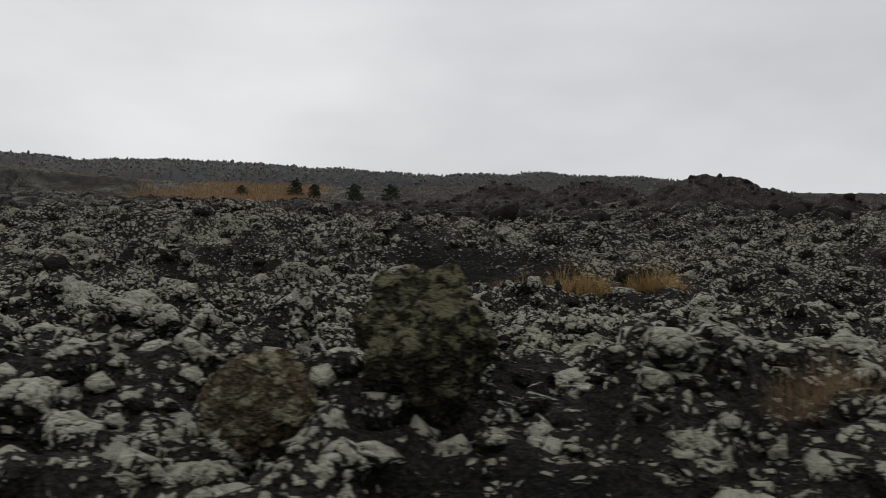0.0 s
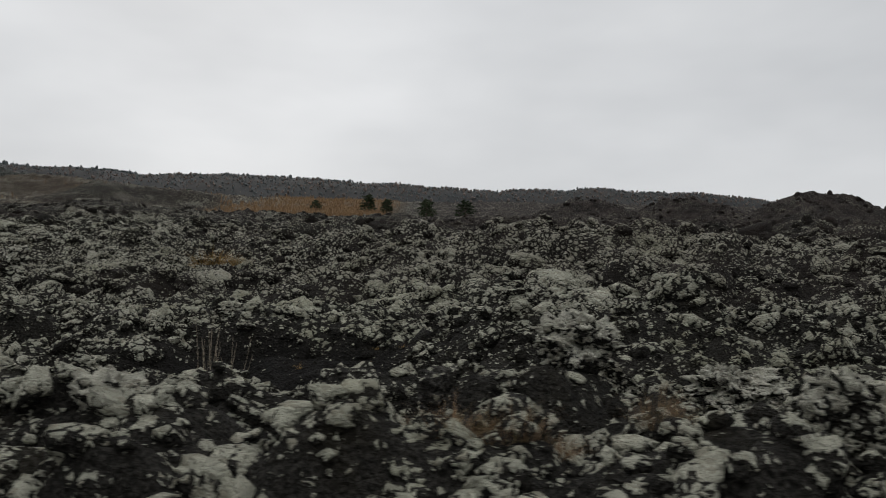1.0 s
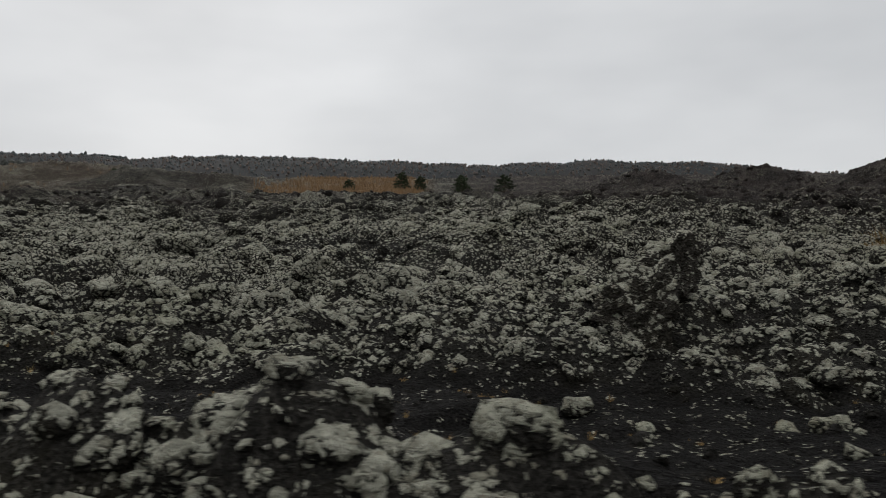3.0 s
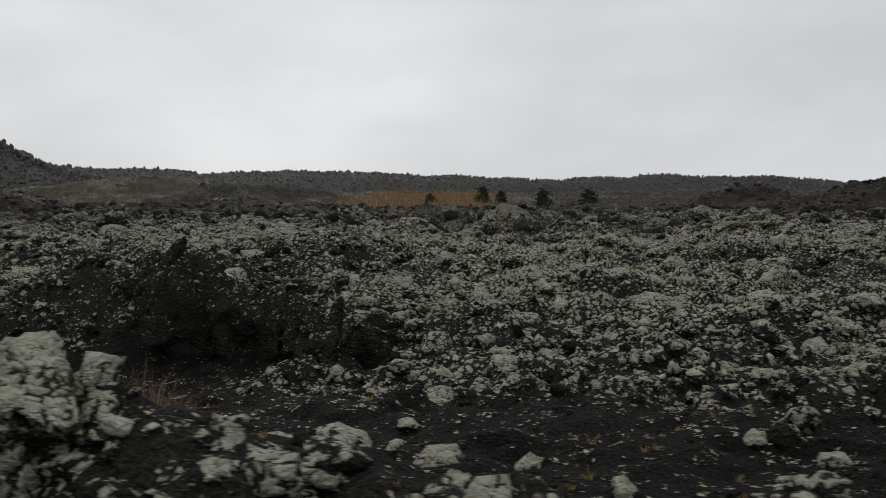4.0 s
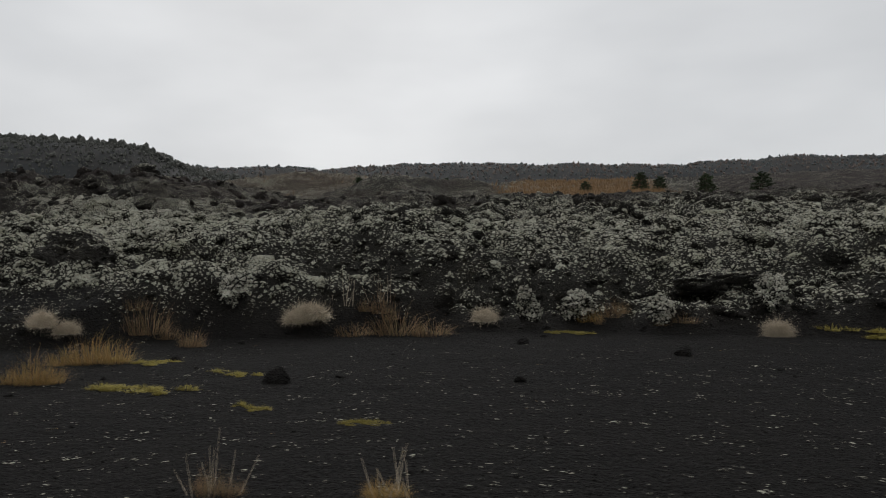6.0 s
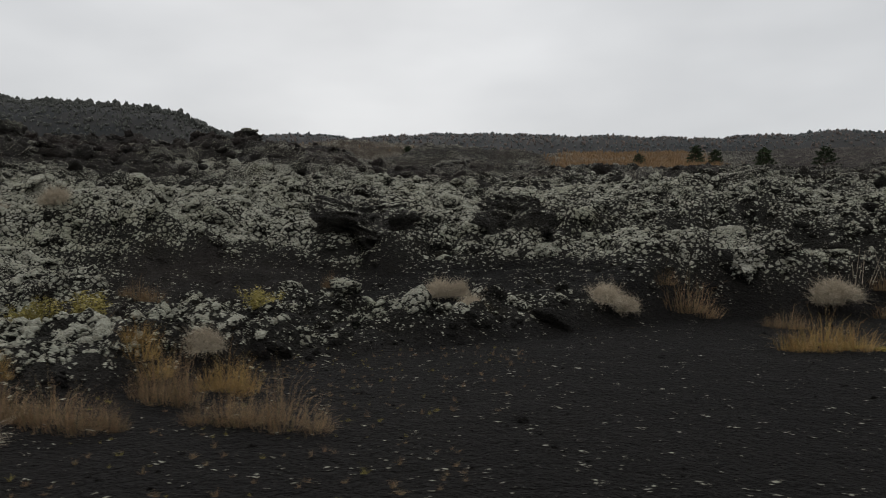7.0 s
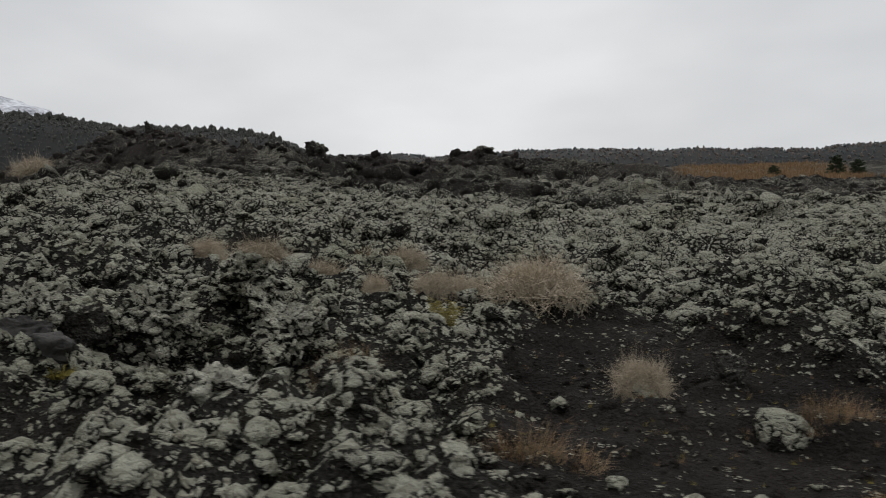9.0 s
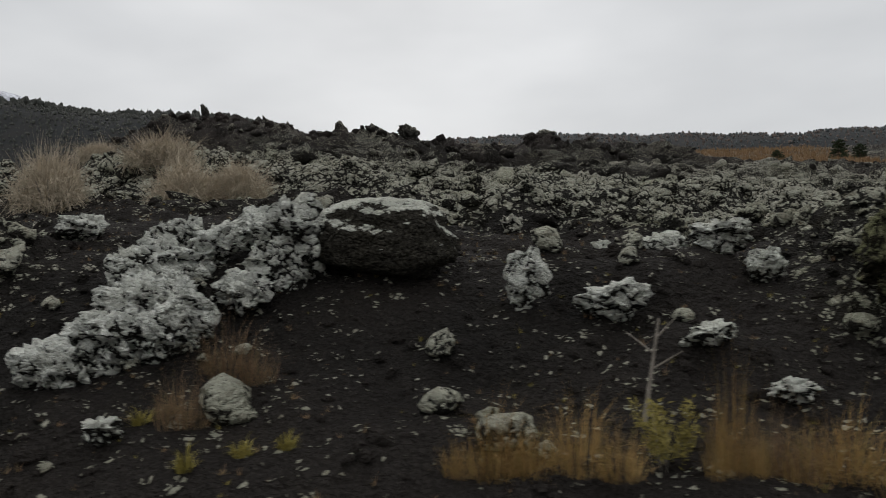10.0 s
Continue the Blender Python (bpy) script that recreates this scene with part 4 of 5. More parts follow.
AT_GREY_A = [(-62.0, 16.3, 0.82, 0.52), (-68.6, 17.3, 0.87, 0.44), (-72.5, 15.3, 1.23, 0.52), (-57.9, 12.0, 0.64, 0.38), (-72.7, 15.2, 0.95, 0.45), (-77.2, 12.5, 0.80, 0.45), (-76.8, 12.8, 0.60, 0.36), (-84.9, 5.3, 0.43, 0.33), (-80.2, 12.1, 0.73, 0.47), (-79.2, 11.6, 0.58, 0.38), (-79.3, 10.5, 0.57, 0.39), (-81.7, 3.2, 0.71, 0.25), (-93.6, 15.8, 1.12, 0.59), (-92.9, 17.0, 1.74, 0.55), (-81.5, 6.2, 0.52, 0.32), (-79.8, 12.0, 0.52, 0.38), (-89.4, 3.0, 0.33, 0.23), (-90.2, 3.0, 0.32, 0.31), (-90.8, 14.5, 0.99, 0.58), (-101.1, 5.2, 1.45, 0.75), (-105.8, 5.1, 0.76, 0.29), (-105.2, 4.6, 0.66, 0.26), (-104.9, 6.8, 1.01, 0.36), (-103.1, 5.0, 0.51, 0.29)]
AT_GREY_B = [(-104.1, 8.7, 0.98, 0.40), (-102.1, 5.6, 0.81, 0.56), (-101.3, 5.9, 0.85, 0.48), (-100.7, 6.0, 0.40, 0.30), (-99.7, 2.7, 0.64, 0.45), (-107.7, 2.4, 0.57, 0.21), (-107.1, 3.1, 0.68, 0.27), (-105.0, 5.2, 1.13, 0.40), (-102.0, 10.0, 1.54, 0.62), (-102.4, 5.3, 0.68, 0.31), (-119.0, 3.8, 1.42, 1.23), (-162.6, 52.7, 5.61, 2.49), (-119.4, 6.9, 1.80, 0.90), (-117.3, 4.8, 1.48, 1.05), (-116.7, 5.5, 1.27, 0.81)]
AT_GREY = AT_GREY_A + AT_GREY_B
AT_STONE = [(-59.0, 9.9, 0.31, 0.16), (-61.3, 7.4, 0.30, 0.08), (-61.2, 5.5, 0.18, 0.06), (-59.3, 5.3, 0.24, 0.10), (-104.2, 1.1, 0.47, 0.27)]
AT_PLAIN = [(-107.1, 0.5, 0.78, 0.38), (-107.6, -0.7, 0.45, 0.34), (-108.0, 0.0, 0.24, 0.18), (-104.7, 1.1, 0.66, 0.29)]
AT_STICK = [(-110.0, -1.0, 0.16, 0.55)]
AT_BROWN = [(-94.2, 4.3, 0.92, 1.36), (-93.5, 4.9, 0.78, 0.90), (-93.5, 3.2, 0.69, 0.78), (-29.7, 7.4, 0.94, 1.05), (-29.2, 7.8, 0.92, 1.00), (-92.8, 5.6, 0.68, 0.75), (-90.9, 5.2, 0.29, 0.59), (-90.2, 3.4, 0.52, 0.33)]
AT_PALESTONE = [(-88.8, 4.2, 0.60, 0.24)]
AT_DOME = [(-112.1, 0.3, 1.24, 0.61)]
AT_HOLLOW = [(-108.0, 0.4, 0.47, 0.72)]
AT_HERB = [(-88.4, 4.3, 0.24, 0.12), (-87.3, 4.5, 0.20, 0.20), (-86.7, 5.0, 0.34, 0.17), (-105.5, -0.1, 0.10, 0.10), (-105.4, -0.3, 0.11, 0.09), (-104.0, 1.0, 0.25, 0.17), (-112.0, -1.7, 0.12, 0.18), (-112.2, -1.9, 0.12, 0.21), (-111.8, -1.6, 0.12, 0.15), (-112.7, -1.6, 0.14, 0.17)]
AT_LEAN = [(-45.85, 2.75, 1.02, 1.05)]


def bed(x, y):
    """The ground that a thing stands on, a little sunk between the stones."""
    xs, ys = np.array([x, x - 0.12, x + 0.12, x]), np.array([y, y, y, y + 0.12])
    return float(np.median(height(xs, ys)))


# boulders: each a broken block of its own, sunk a little into the flow
def boulder_kinds(name, mat, seeds, **how):
    return [mesh_of(name, *stone_shape(5, s, **how), mat) for s in seeds] + [mesh_of(name, *stone_shape(4, s, **how), mat) for s in seeds]


def boulder(name, kinds, k, x, y, wide, tall, label, group="", lean=(0, 0), thin=0.8, sink=0.40, category="boulder"):
    rng = random.Random(k * 7 + int(x * 10))
    half = max(1, len(kinds) // 2)
    ob = new(name, kinds[k % half + (half if wide < 0.6 else 0) if len(kinds) > 5 else k % len(kinds)])
    back = wide * thin * 0.32
    ob.matrix_basis = pose(x, y + back, bed(x, y + back) + tall * sink, lean[0], lean[1], rng.uniform(-25, 25)) @ Matrix.Diagonal((wide * 0.56, wide * 0.56 * thin, tall * 0.58, 1))
    return tagged(ob, label, category, group)


WHITE = boulder_kinds("pale_boulder", LAVA_WHITE, (501, 502, 503, 504, 505, 506), cuts=6, knobs=0.42, fine=0.20, flat=1.0, deep=(0.4, 0.8), shelf=0.12)
PALE = boulder_kinds("pale_boulder", LAVA_PALE, (506, 507, 508, 509, 510), cuts=8, knobs=0.40, fine=0.20, flat=1.0, deep=(0.4, 0.8), shelf=0.12)
MOSSY = boulder_kinds("mossy_boulder", LAVA_MOSSY, (511, 512, 513, 514), cuts=12, knobs=0.28, fine=0.13, flat=1.0, boxy=0.75, deep=(0.45, 0.9), shelf=0.18)
DARK = boulder_kinds("dark_boulder", LAVA_DARK, (521, 522, 523, 524), cuts=12, knobs=0.32, fine=0.14, flat=1.0, boxy=0.65, deep=(0.5, 1.0), shelf=0.22)
def peaked(v, t, seed):
    """Draws a block's top in to a crooked peak."""
    lift = np.clip(v[:, 2] * 0.5 + 0.5, 0, 1)
    v[:, 0] = v[:, 0] * (1.1 - 0.5 * lift) - (0.2 + 0.08 * (seed % 3)) * lift**1.5
    v[:, 1] *= 1.05 - 0.4 * lift
    return v, t


SLAB = [mesh_of("lava_slab", *peaked(*stone_shape(5, s, cuts=14, knobs=0.40, fine=0.09, flat=1.0, boxy=0.7, deep=(0.35, 0.8), shelf=0.2), s), LAVA_SLAB) for s in (531, 532, 533, 534, 535)]
PLAIN = boulder_kinds("grey_boulder", STONE_GREY, (541, 542, 543), cuts=14, knobs=0.22, fine=0.09, flat=1.0, boxy=0.7, deep=(0.4, 0.8))

for k, (x, y, wide, tall) in enumerate(AT_WHITE):
    boulder("pale_boulder", WHITE if x < -108 and y < 2 else PALE, k, x, y, wide * (1.25 if x < -112.2 else 1), tall * (1.15 if x < -112.2 else 1), "knobbly lava boulder crusted all over with pale lichen" if wide > 0.5 else "small lava boulder crusted with pale lichen", "lichened boulders")
for k, (x, y, wide, tall) in enumerate(AT_MOSSY):
    boulder("mossy_boulder", MOSSY, k, x, y, wide, tall, "rough lava boulder dulled by brownish green moss", "mossy boulders")
for k, (x, y, wide, tall) in enumerate(AT_DARK):
    big = wide > 1.5
    boulder("dark_boulder", DARK, k, x, y, wide, tall * (1.5 if big else 1), "big bare dark lava boulder with lichen on top" if wide > 1 else "bare dark grey lava boulder among pale stones", "dark boulders", sink=0.22 if big else 0.4)
for k, (x, y, wide, tall) in enumerate(AT_SLAB):
    boulder("lava_slab", SLAB, k, x, y, wide * 1.2, tall * 1.05, "tilted dark lava slab with lichen along its edge", "tilted slabs", lean=(-8, 16 - 9 * (k % 3)), thin=0.6, sink=0.50)
for k, (x, y, wide, tall) in enumerate(AT_PLAIN):
    boulder("grey_boulder", PLAIN, k, x, y, wide, tall, "smooth plain grey boulder lying on cinder", "plain grey boulders", sink=0.3)
for k, (x, y, wide, tall) in enumerate(AT_STONE):
    boulder("flat_stone", PLAIN, k, x, y, wide, tall, "flat pale grey stone lying on black cinder", "flat stones", sink=0.25, category="stone")
BROWN = boulder_kinds("brown_boulder", LAVA_BROWN, (571, 572, 573, 574), cuts=9, knobs=0.26, fine=0.10, flat=1.0, boxy=0.85, deep=(0.5, 0.9), shelf=0.12)
for k, (x, y, wide, tall) in enumerate(AT_BROWN):
    boulder("brown_boulder", BROWN, k, x, y, wide, tall, "brown-grey lava boulder with pale lichen on its crown", "brown boulders", sink=0.36)
for k, (x, y, wide, tall) in enumerate(AT_DOME):
    boulder("domed_boulder", [mesh_of("domed_boulder", *stone_shape(5, 583, cuts=6, knobs=0.12, fine=0.025, flat=1.0, boxy=0.85, deep=(0.6, 0.9)), LAVA_DOME)], k, x, y, wide, tall * 0.95, "domed dark boulder with a white lichen crown", thin=0.7)
for k, (x, y, wide, tall) in enumerate(AT_PALESTONE):
    boulder("pale_stone", [mesh_of("pale_stone", *stone_shape(4, 587, cuts=12, knobs=0.10, fine=0.04, flat=0.8, boxy=0.8, deep=(0.5, 0.9)), STONE_PALE)], k, x, y, wide, tall, "flat pale grey stone lying on brown cinder", category="stone", sink=0.25)
FACE = [mesh_of("rock_face", *stone_shape(5, 591, cuts=6, knobs=0.08, fine=0.03, flat=1.0, boxy=0.36, deep=(0.8, 1.15), shelf=0.05), LAVA_FACE)]
ob = new("rock_face", FACE[0])
ob.matrix_basis = pose(-90.4, 9.7, 0.55, 0, 0, 71.5) @ Matrix.Diagonal((2.0, 0.9, 1.02, 1))
tagged(ob, "smooth grey lava face with lichened top above cinder", "outcrop")


def ramped(v, t):
    """Draws a block's top into a ramp that climbs to a peak and breaks off."""
    v[:, 2] = np.where(v[:, 2] > -0.3, (v[:, 2] + 0.3) * np.interp(v[:, 0], [-1, -0.3, 0.5, 0.75, 1], [0.22, 0.60, 1.0, 0.8, 0.35]) - 0.3, v[:, 2])
    return v, t


LEANING = mesh_of("leaning_boulder", *ramped(*stone_shape(5, 551, cuts=8, knobs=0.14, fine=0.07, flat=1.0, boxy=0.8, deep=(0.6, 0.95))), LAVA_BLOTCHED)
for k, (x, y, wide, tall) in enumerate(AT_LEAN):
    boulder("leaning_boulder", [LEANING], k, x, y, wide, tall, "large slanting boulder blotched with pale and greenish lichen", thin=0.6, sink=0.46)


def hollow_boulder(x, y, wide, tall):
    """A boulder with a dark hole through its flank."""
    v, t = stone_shape(5, 561, cuts=6, knobs=0.25, fine=0.09, flat=1.0)
    r = np.linalg.norm(v - np.array((-0.45, -0.75, -0.1)), axis=1)
    v = v + np.array((0.35, 0.75, 0.05)) * (np.clip(0.60 - r, 0, 1) * 1.15)[:, None]
    ob = new("hollow_boulder", mesh_of("hollow_boulder", v, t, LAVA_BLOTCHED))
    ob.matrix_basis = pose(x, y + 0.2, bed(x, y + 0.2) + tall * 0.38, 0, 0, 8) @ Matrix.Diagonal((wide * 0.56, wide * 0.45, tall * 0.58, 1))
    tagged(ob, "pale lichened boulder hollowed by a dark hole", "boulder")


for row in AT_HOLLOW:
    hollow_boulder(*row)

# three boulders beside the road, standing in the rubble: place, half sizes, turn
LAVA_OLIVE = lava_material("olive_mossed_boulder", spread=0.95, rock=(0.040, 0.037, 0.024), pale=(0.21, 0.20, 0.12), moss=0.5)
LAVA_RUST = lava_material("brown_weathered_boulder", spread=0.78, rock=(0.115, 0.088, 0.055), pale=(0.36, 0.33, 0.22), moss=0.5)
for name, mat, seed, place, half, turn, label in (
        ("olive_boulder", LAVA_OLIVE, 601, (0.10, -0.45, 1.00), (0.42, 0.34, 0.47), 12, "big rounded boulder under olive moss, overhanging dark rubble"),
        ("weathered_boulder", LAVA_RUST, 603, (-0.68, -0.66, 0.70), (0.29, 0.24, 0.36), -15, "brown weathered boulder with greenish lichen among pale stones"),
        ("blotched_boulder", LAVA_BLOTCHED, 606, (-6.50, -0.02, 0.88), (0.34, 0.28, 0.33), 8, "rounded boulder blotched with white and olive lichen")):
    v, t = stone_shape(5, seed, cuts=7, knobs=0.26, fine=0.07, flat=1.0, deep=(0.6, 0.95))
    v[:, :2] *= np.interp(v[:, 2], [-1, -0.4, 0.2, 1], [0.55, 0.80, 1.0, 0.92])[:, None]
    ob = new(name, mesh_of(name, v, t, mat))
    ob.matrix_basis = pose(*place, 0, 0, turn) @ Matrix.Diagonal((*half, 1))
    tagged(ob, label, "boulder")

# knob and spire on the skyline, in the same lava
for name, x, y, wide, tall, label in (("lava_outcrop", -121.6, 82.3, 3.8, 1.7, "dark lava outcrop crowning a ridge"), ("lava_spire", -158.6, 66.4, 1.1, 2.2, "thin dark lava spire on a ridge top"),
                                      ("lava_block", -129.5, 53.5, 2.6, 1.8, "dark lava block on a ridge top")):
    ob = new(name, DARK[len(name) % 4])
    ob.matrix_basis = pose(x, y, bed(x, y) + tall * 0.3, 8, -6, 40) @ Matrix.Diagonal((wide / 2, wide / 2.4, tall * 0.62, 1))
    tagged(ob, label, "lava rock")


# plants: built once for each kind, then copied
def blades(rng, count, spread, tall, width, lean, droop=0.25):
    """Thin tapering blades that rise from a tuft and bend outwards."""
    a, r = rng.uniform(0, 2 * math.pi, count), spread * np.sqrt(rng.random(count)) * 0.5
    root = np.stack([r * np.cos(a), r * np.sin(a), np.full(count, -0.04)], -1)
    out = a + rng.normal(0, 0.7, count)
    h, ln = tall * (0.22 + 0.78 * rng.random(count) ** 1.4) * (1 - 0.9 * r / spread), lean * rng.uniform(0.2, 1.2, count)
    way = np.stack([np.cos(out), np.sin(out), 0 * out], -1)
    mid = root + way * (ln * 0.35)[:, None] + np.stack([0 * h, 0 * h, h * 0.62], -1)
    tip = root + way * ln[:, None] + np.stack([0 * h, 0 * h, h * (1 - droop * rng.random(count))], -1)
    side = np.stack([-np.sin(out + 0.6), np.cos(out + 0.6), 0 * out], -1) * width
    v = np.stack([root - side, root + side, mid + side * 0.7, mid - side * 0.7, tip], 1).reshape(-1, 3)
    base = (np.arange(count) * 5)[:, None, None]
    f = (np.array([(0, 1, 2), (0, 2, 3), (3, 2, 4)])[None] + base).reshape(-1, 3)
    return v, f


def grass_tuft(seed, mat, name, label, count=230):
    rng = np.random.default_rng(seed)
    root = new(name)
    part("grass", mesh_of("grass", *blades(rng, count, 0.75, 1.05, 0.0042, 0.5, 0.5), mat, smooth=False), root)
    part("straw", mesh_of("straw", *blades(rng, 22, 0.4, 1.12, 0.004, 0.30, 0.1), mat, smooth=False), root)
    return tagged(root, label, "grass", "dry grass tufts")


def twig_bush(seed, mat, name, label, group, count=4200, upright=0.55, width=0.0036):
    """A low dome of fine twigs forking from a few stems."""
    rng = np.random.default_rng(seed)
    root = new(name)
    stems = []
    for k in range(9):
        a, s = k * 0.7 + rng.normal() * 0.2, rng.uniform(0.15, 0.34)
        stems.append(tapered((0.03 * math.cos(a), 0.03 * math.sin(a), -0.05), (s * math.cos(a), s * math.sin(a), upright * rng.uniform(0.4, 0.75)), 0.014, 0.005, 5))
    w = rng.normal(size=(count, 3))
    w[:, 2] = np.abs(w[:, 2]) * 1.1
    w /= np.linalg.norm(w, axis=1)[:, None]
    # an uneven dome: several billows, densest near its skin
    billow = 0.70 + 0.16 * noise3(w * 1.8, seed) + 0.10 * noise3(w * 4.5, seed + 1)
    r0 = billow * rng.random(count) ** 0.45
    p = w * r0[:, None]
    q = (w + rng.normal(0, 0.30, (count, 3))) * (r0 + rng.uniform(0.05, 0.16, count))[:, None]
    scale = np.array((0.5, 0.5, upright * 1.75))
    p, q = p * scale, q * scale
    side = np.cross(q - p, rng.normal(size=(count, 3)))
    side *= width / np.linalg.norm(side, axis=1)[:, None]
    v, f = np.stack([p - side, p + side, q], 1).reshape(-1, 3), np.arange(count * 3).reshape(-1, 3)
    part("stem", mesh_of("stem", *joined(stems), STICK), root)
    part("brush", mesh_of("brush", v, f, mat, smooth=False), root)
    return tagged(root, label, "bush", group)


def broom_bush(seed):
    """Upright green-yellow broom: stems with many small leaves."""
    rng = np.random.default_rng(seed)
    root = new("yellow_broom")
    v, f, base = [], [], 0
    for k in range(14):
        a, s, h = rng.uniform(0, 6.28), 0.5 * math.sqrt(rng.random()), rng.uniform(0.5, 1.0)
        foot, tip = np.array((0.35 * s * math.cos(a), 0.35 * s * math.sin(a), -0.04)), np.array((s * math.cos(a), s * math.sin(a), h))
        part("stem", mesh_of("stem", *tapered(foot, tip, 0.008, 0.003, 4), STICK), root)
        for _ in range(120):
            c = foot + (tip - foot) * rng.uniform(0.2, 1.02) + rng.normal(0, 0.05, 3)
            w, side = rng.normal(size=3) * 0.04 + np.array((0, 0, 0.03)), rng.normal(size=3) * 0.011
            v += [c - side, c + side, c + w]
            f.append((base, base + 1, base + 2))
            base += 3
    part("foliage", mesh_of("foliage", np.array(v), np.array(f), BROOM_YELLOW, smooth=False), root)
    return tagged(root, "yellow-green broom bush growing from black cinder", "bush", "broom bushes")


def moss_mat(seed):
    """A low ragged mat of short yellow growth in strips and islands."""
    rng = np.random.default_rng(seed)
    pieces = []
    for _ in range(16):
        cx, cy = rng.uniform(-0.46, 0.46), rng.normal(0, 0.11)
        v, f = blades(rng, int(rng.uniform(50, 170)), 1.0, rng.uniform(0.35, 1.0), 0.022, 0.5, 0.6)
        pieces.append((v * (rng.uniform(0.10, 0.24), rng.uniform(0.05, 0.13), 1) + (cx, cy, 0), f))
    return tagged(new("yellow_moss", mesh_of("yellow_moss", *joined(pieces), MOSS_YELLOW, smooth=False)), "ragged low mat of yellow-green growth on black cinder", "moss", "yellow mats")


def herb(seed):
    """A small leafy herb."""
    rng = np.random.default_rng(seed)
    return tagged(new("small_herb", mesh_of("small_herb", *blades(rng, 70, 0.6, 1.0, 0.03, 0.55, 0.5), MOSS_YELLOW, smooth=False)), "small yellow-green herb on brown cinder", "herb", "small herbs")


def stalks(seed):
    rng = np.random.default_rng(seed)
    root = new("dead_stalks")
    for _ in range(9):
        a, s = rng.uniform(0, 6.28), 0.45 * rng.random()
        foot = (s * math.cos(a), s * math.sin(a), -0.05)
        part("stalk", mesh_of("stalk", *tapered(foot, (foot[0] * 1.5 + rng.normal() * 0.12, foot[1] * 1.5, rng.uniform(0.35, 1.0)), 0.006, 0.003, 5), TWIG_GREY), root)
    return tagged(root, "bundle of dead pale upright stalks", "dead plant", "dead stalks")


def planted(kinds, rows, low=1.0, flat=False, rise=1.1):
    """Sets copies of the kinds at the rows; the first ones are the built plants themselves."""
    for k, (x, y, wide, tall) in enumerate(rows):
        y2 = y + wide * 0.25
        m = pose(x, y2, bed(x, y2), 0, 0, (k * 67) % 360 if not flat else (k * 67) % 44 - 34)
        ob = kinds[k] if k < len(kinds) else copy_thing(kinds[k % len(kinds)], m)
        ob.matrix_basis = m
        ob.scale = (wide * 1.15, wide * (1.2 if flat else 1.0), min(max(tall * 0.6, 0.06), 0.20) if flat else max(tall, low * 0.1) * rise)


def clumped(rows, seed):
    """Rows with smaller neighbours added round each wide tuft."""
    rnd, out = random.Random(seed), []
    for x, y, wide, tall in rows:
        out.append((x, y, wide * 0.8, tall))
        for side in (-1, 1):
            s = rnd.uniform(0.45, 0.75)
            out.append((x + side * wide * rnd.uniform(0.25, 0.5), y + rnd.uniform(-0.2, 0.35) * wide, wide * s, tall * s))
    return out


GOLD_LABEL, RUST_LABEL = "tuft of golden dry grass on black cinder", "tuft of rust-brown dry grass among lava stones"
planted([grass_tuft(600 + k, GRASS_GOLD, "golden_grass_tuft", GOLD_LABEL) for k in range(4)], clumped(AT_GOLD, 1), rise=1.75)
planted([grass_tuft(610 + k, GRASS_RUST, "rusty_grass_tuft", RUST_LABEL, 150) for k in range(4)], clumped(AT_RUST, 2), rise=1.75)
planted([twig_bush(620 + k, TWIG_GREY, "grey_bush", "rounded bush of dry grey-tan twigs", "grey twig bushes") for k in range(4)], [(x, y, wide, tall * (1.4 if -109 < x < -95 and y > 4.5 and tall < 0.5 else 1)) for x, y, wide, tall in AT_GREY], rise=0.95)
planted([broom_bush(630 + k) for k in range(3)], AT_BROOM)
planted([moss_mat(640 + k) for k in range(3)], AT_MOSS, flat=True)
planted([herb(660 + k) for k in range(3)], AT_HERB)
planted([stalks(650 + k) for k in range(2)], AT_STALK)


def sapling(x, y, tall):
    root = new("dead_sapling")
    z = bed(x, y)
    part("stem", mesh_of("stem", *tapered((0, 0, -0.05), (0.08, 0, tall), 0.016, 0.006, 6), STICK), root)
    for k, (h, dx) in enumerate(((0.5, 0.16), (0.66, -0.14), (0.8, 0.1))):
        part("twig", mesh_of("twig", *tapered((0.08 * h, 0, tall * h), (0.08 * h + dx, 0.03 * (k - 1), tall * (h + 0.2)), 0.006, 0.002, 5), STICK), root)
    root.matrix_basis = pose(x, y, z)
    tagged(root, "thin dead sapling standing on cinder", "sapling")


for x, y, wide, tall in AT_STICK:
    sapling(x, y, tall)

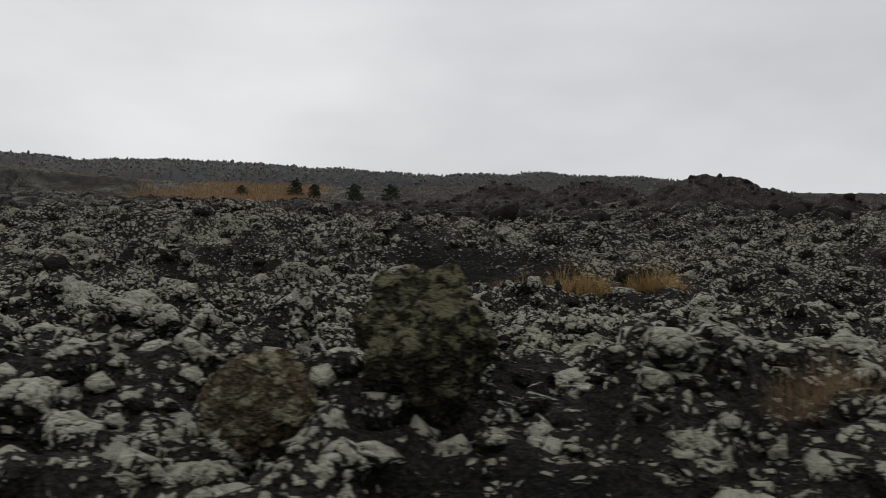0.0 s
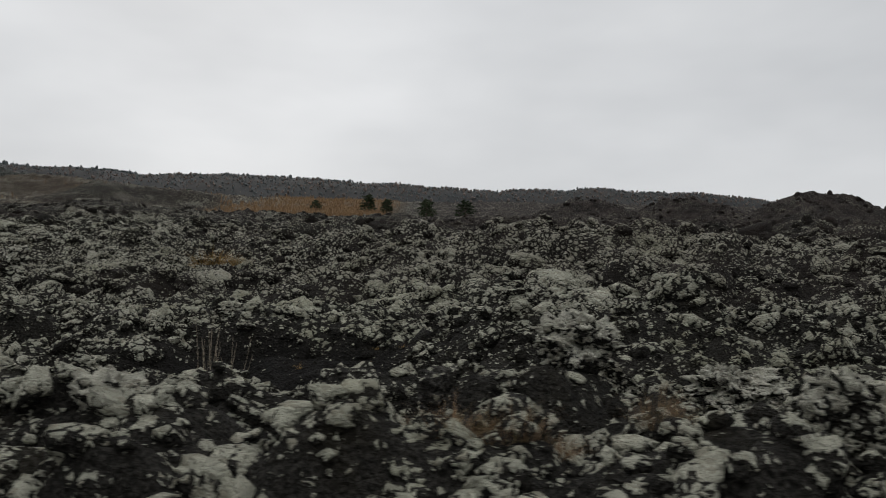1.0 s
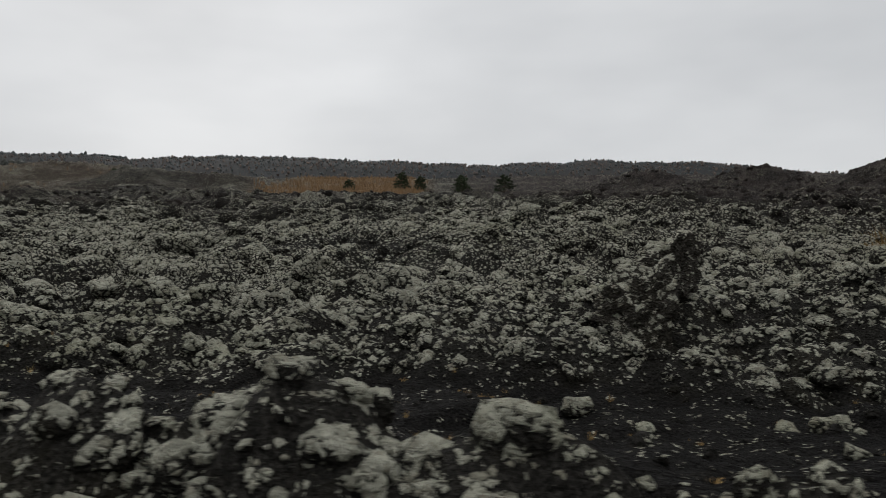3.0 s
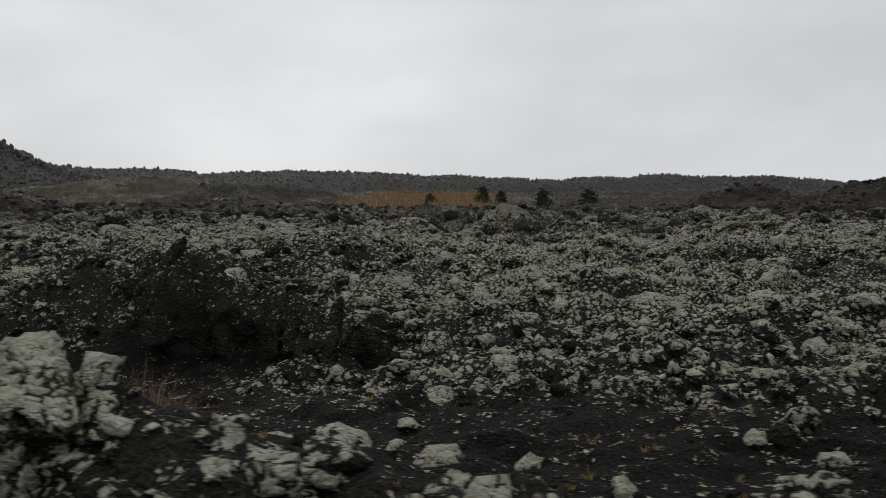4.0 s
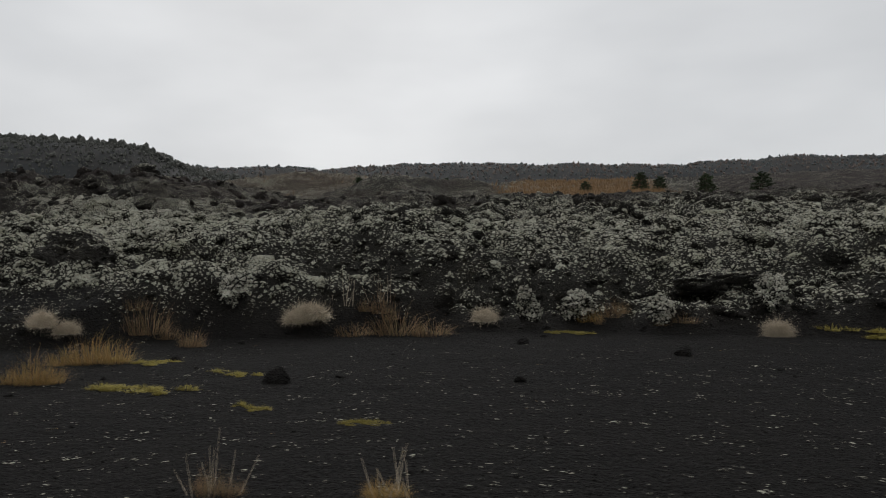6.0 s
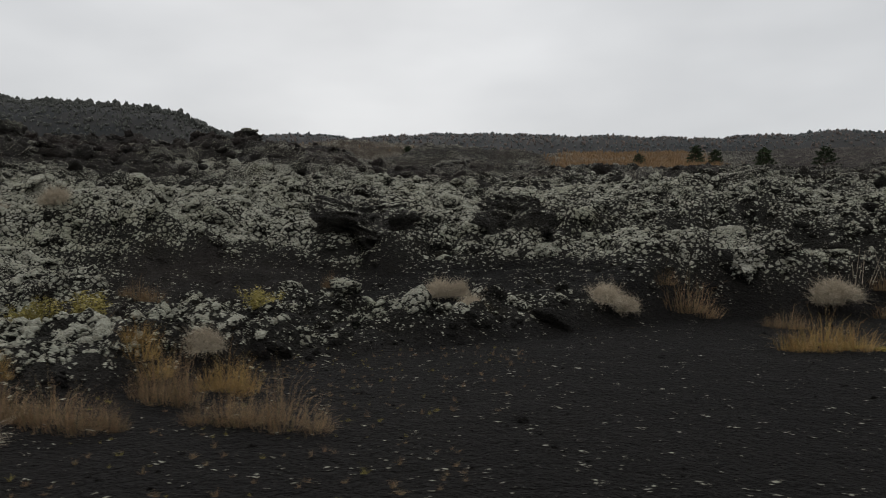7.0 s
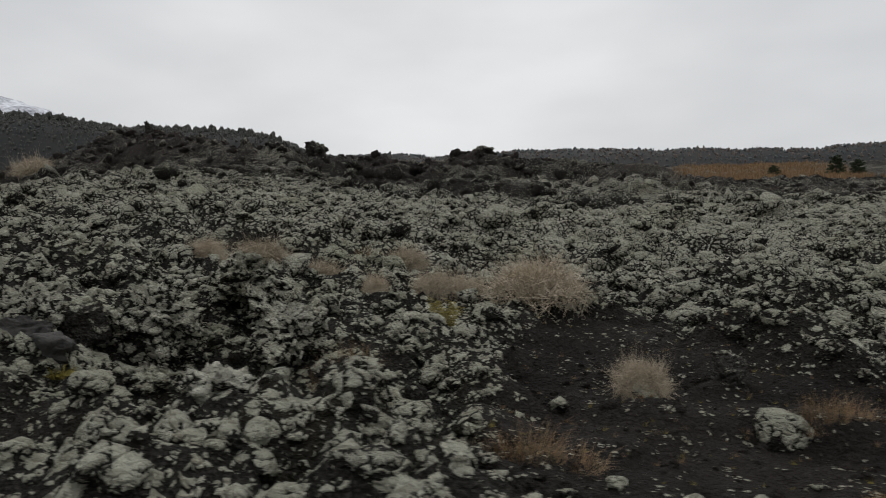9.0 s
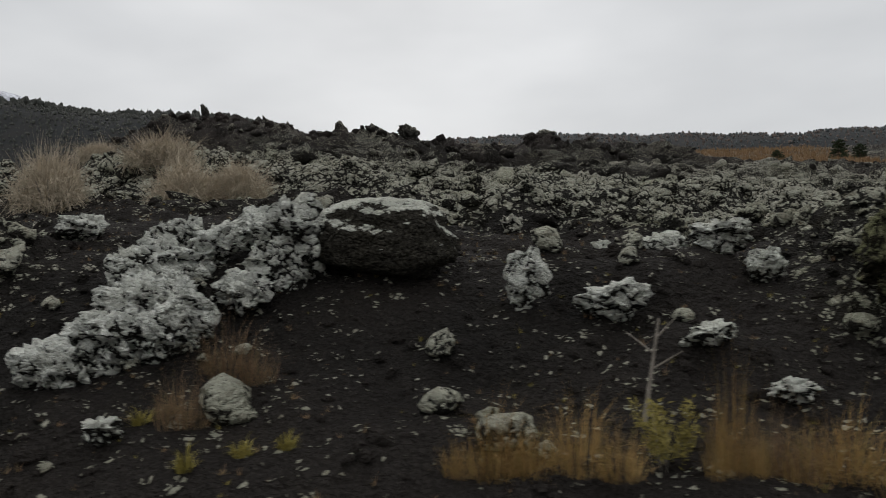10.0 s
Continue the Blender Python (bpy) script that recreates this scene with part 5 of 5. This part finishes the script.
# single stones of the roadside, those that pass nearest, as parts of the ground
rng = np.random.default_rng(700)
ROCK_KINDS = [mesh_of("rock", v, f, LAVA_ROCK) for v, f in (stone_shape(2, 710 + k, cuts=7, knobs=0.25, fine=0.1, flat=0.8) for k in range(10))]
placed = 0
while placed < 300:
    x, d = rng.uniform(-118, 5), 2.9 + 3.2 * rng.random() ** 1.3
    y = float(d - from_road(x, 0.0))
    if lot(np.array([x]), np.array([d]))[0] > 0.2 and rng.random() < 0.93:
        continue
    size = 0.07 + 0.15 * rng.random() ** 2
    turn = rng.uniform(0, 360, 3)
    part("rock", ROCK_KINDS[placed % 10], ground, pose(x, y, bed(x, y) + 0.3 * size, turn[0] * 0.1, turn[1] * 0.1, turn[2]) @ Matrix.Diagonal((size, size * 0.85, size * 0.8, 1)))
    placed += 1


# litter on the cinder: dry straw lying flat and small dead herbs
def litter(name, label, count, mat, span, reach, seed, lying, size):
    rng = np.random.default_rng(seed)
    x, d = rng.uniform(*span, count * 6), rng.uniform(*reach, count * 6)
    keep = np.where(rng.random(count * 6) < bare(x, d) * (0.5 + 0.5 * smooth_noise(x / 1.3, d / 0.9, seed)))[0][:count]
    x, d = x[keep], d[keep]
    y = d - from_road(x, 0 * x)
    kinds = [blades(np.random.default_rng(seed + k), 3 if lying else 14, 0.3, 0.12 if lying else 0.9, 0.02 if lying else 0.018, 1.0 if lying else 0.5, 0.6) for k in range(6)]
    v, f, _ = scattered(kinds, np.stack([x, y, height(x, y) + 0.01], -1), rng.uniform(*size, len(x)), rng, tilt=0.1)
    tagged(new(name, mesh_of(name, v, f, mat, smooth=False)), label, "litter", kind="stuff")


litter("straw_litter", "pale dry straw lying on black cinder", 90, GRASS_GOLD, (-116, -44), (3, 17), 801, True, (0.06, 0.18))
litter("dead_herbs", "small dead brown herbs on cinder", 1500, GRASS_RUST, (-118, -78), (2.4, 10), 802, False, (0.03, 0.12))
litter("green_herbs", "small yellow-green herbs on cinder", 700, MOSS_YELLOW, (-118, -78), (2.4, 10), 803, False, (0.03, 0.09))
litter("dry_herbs", "small dry golden herbs at the edge of the cinder", 450, GRASS_GOLD, (-54, 2), (2.6, 12), 804, False, (0.05, 0.16))
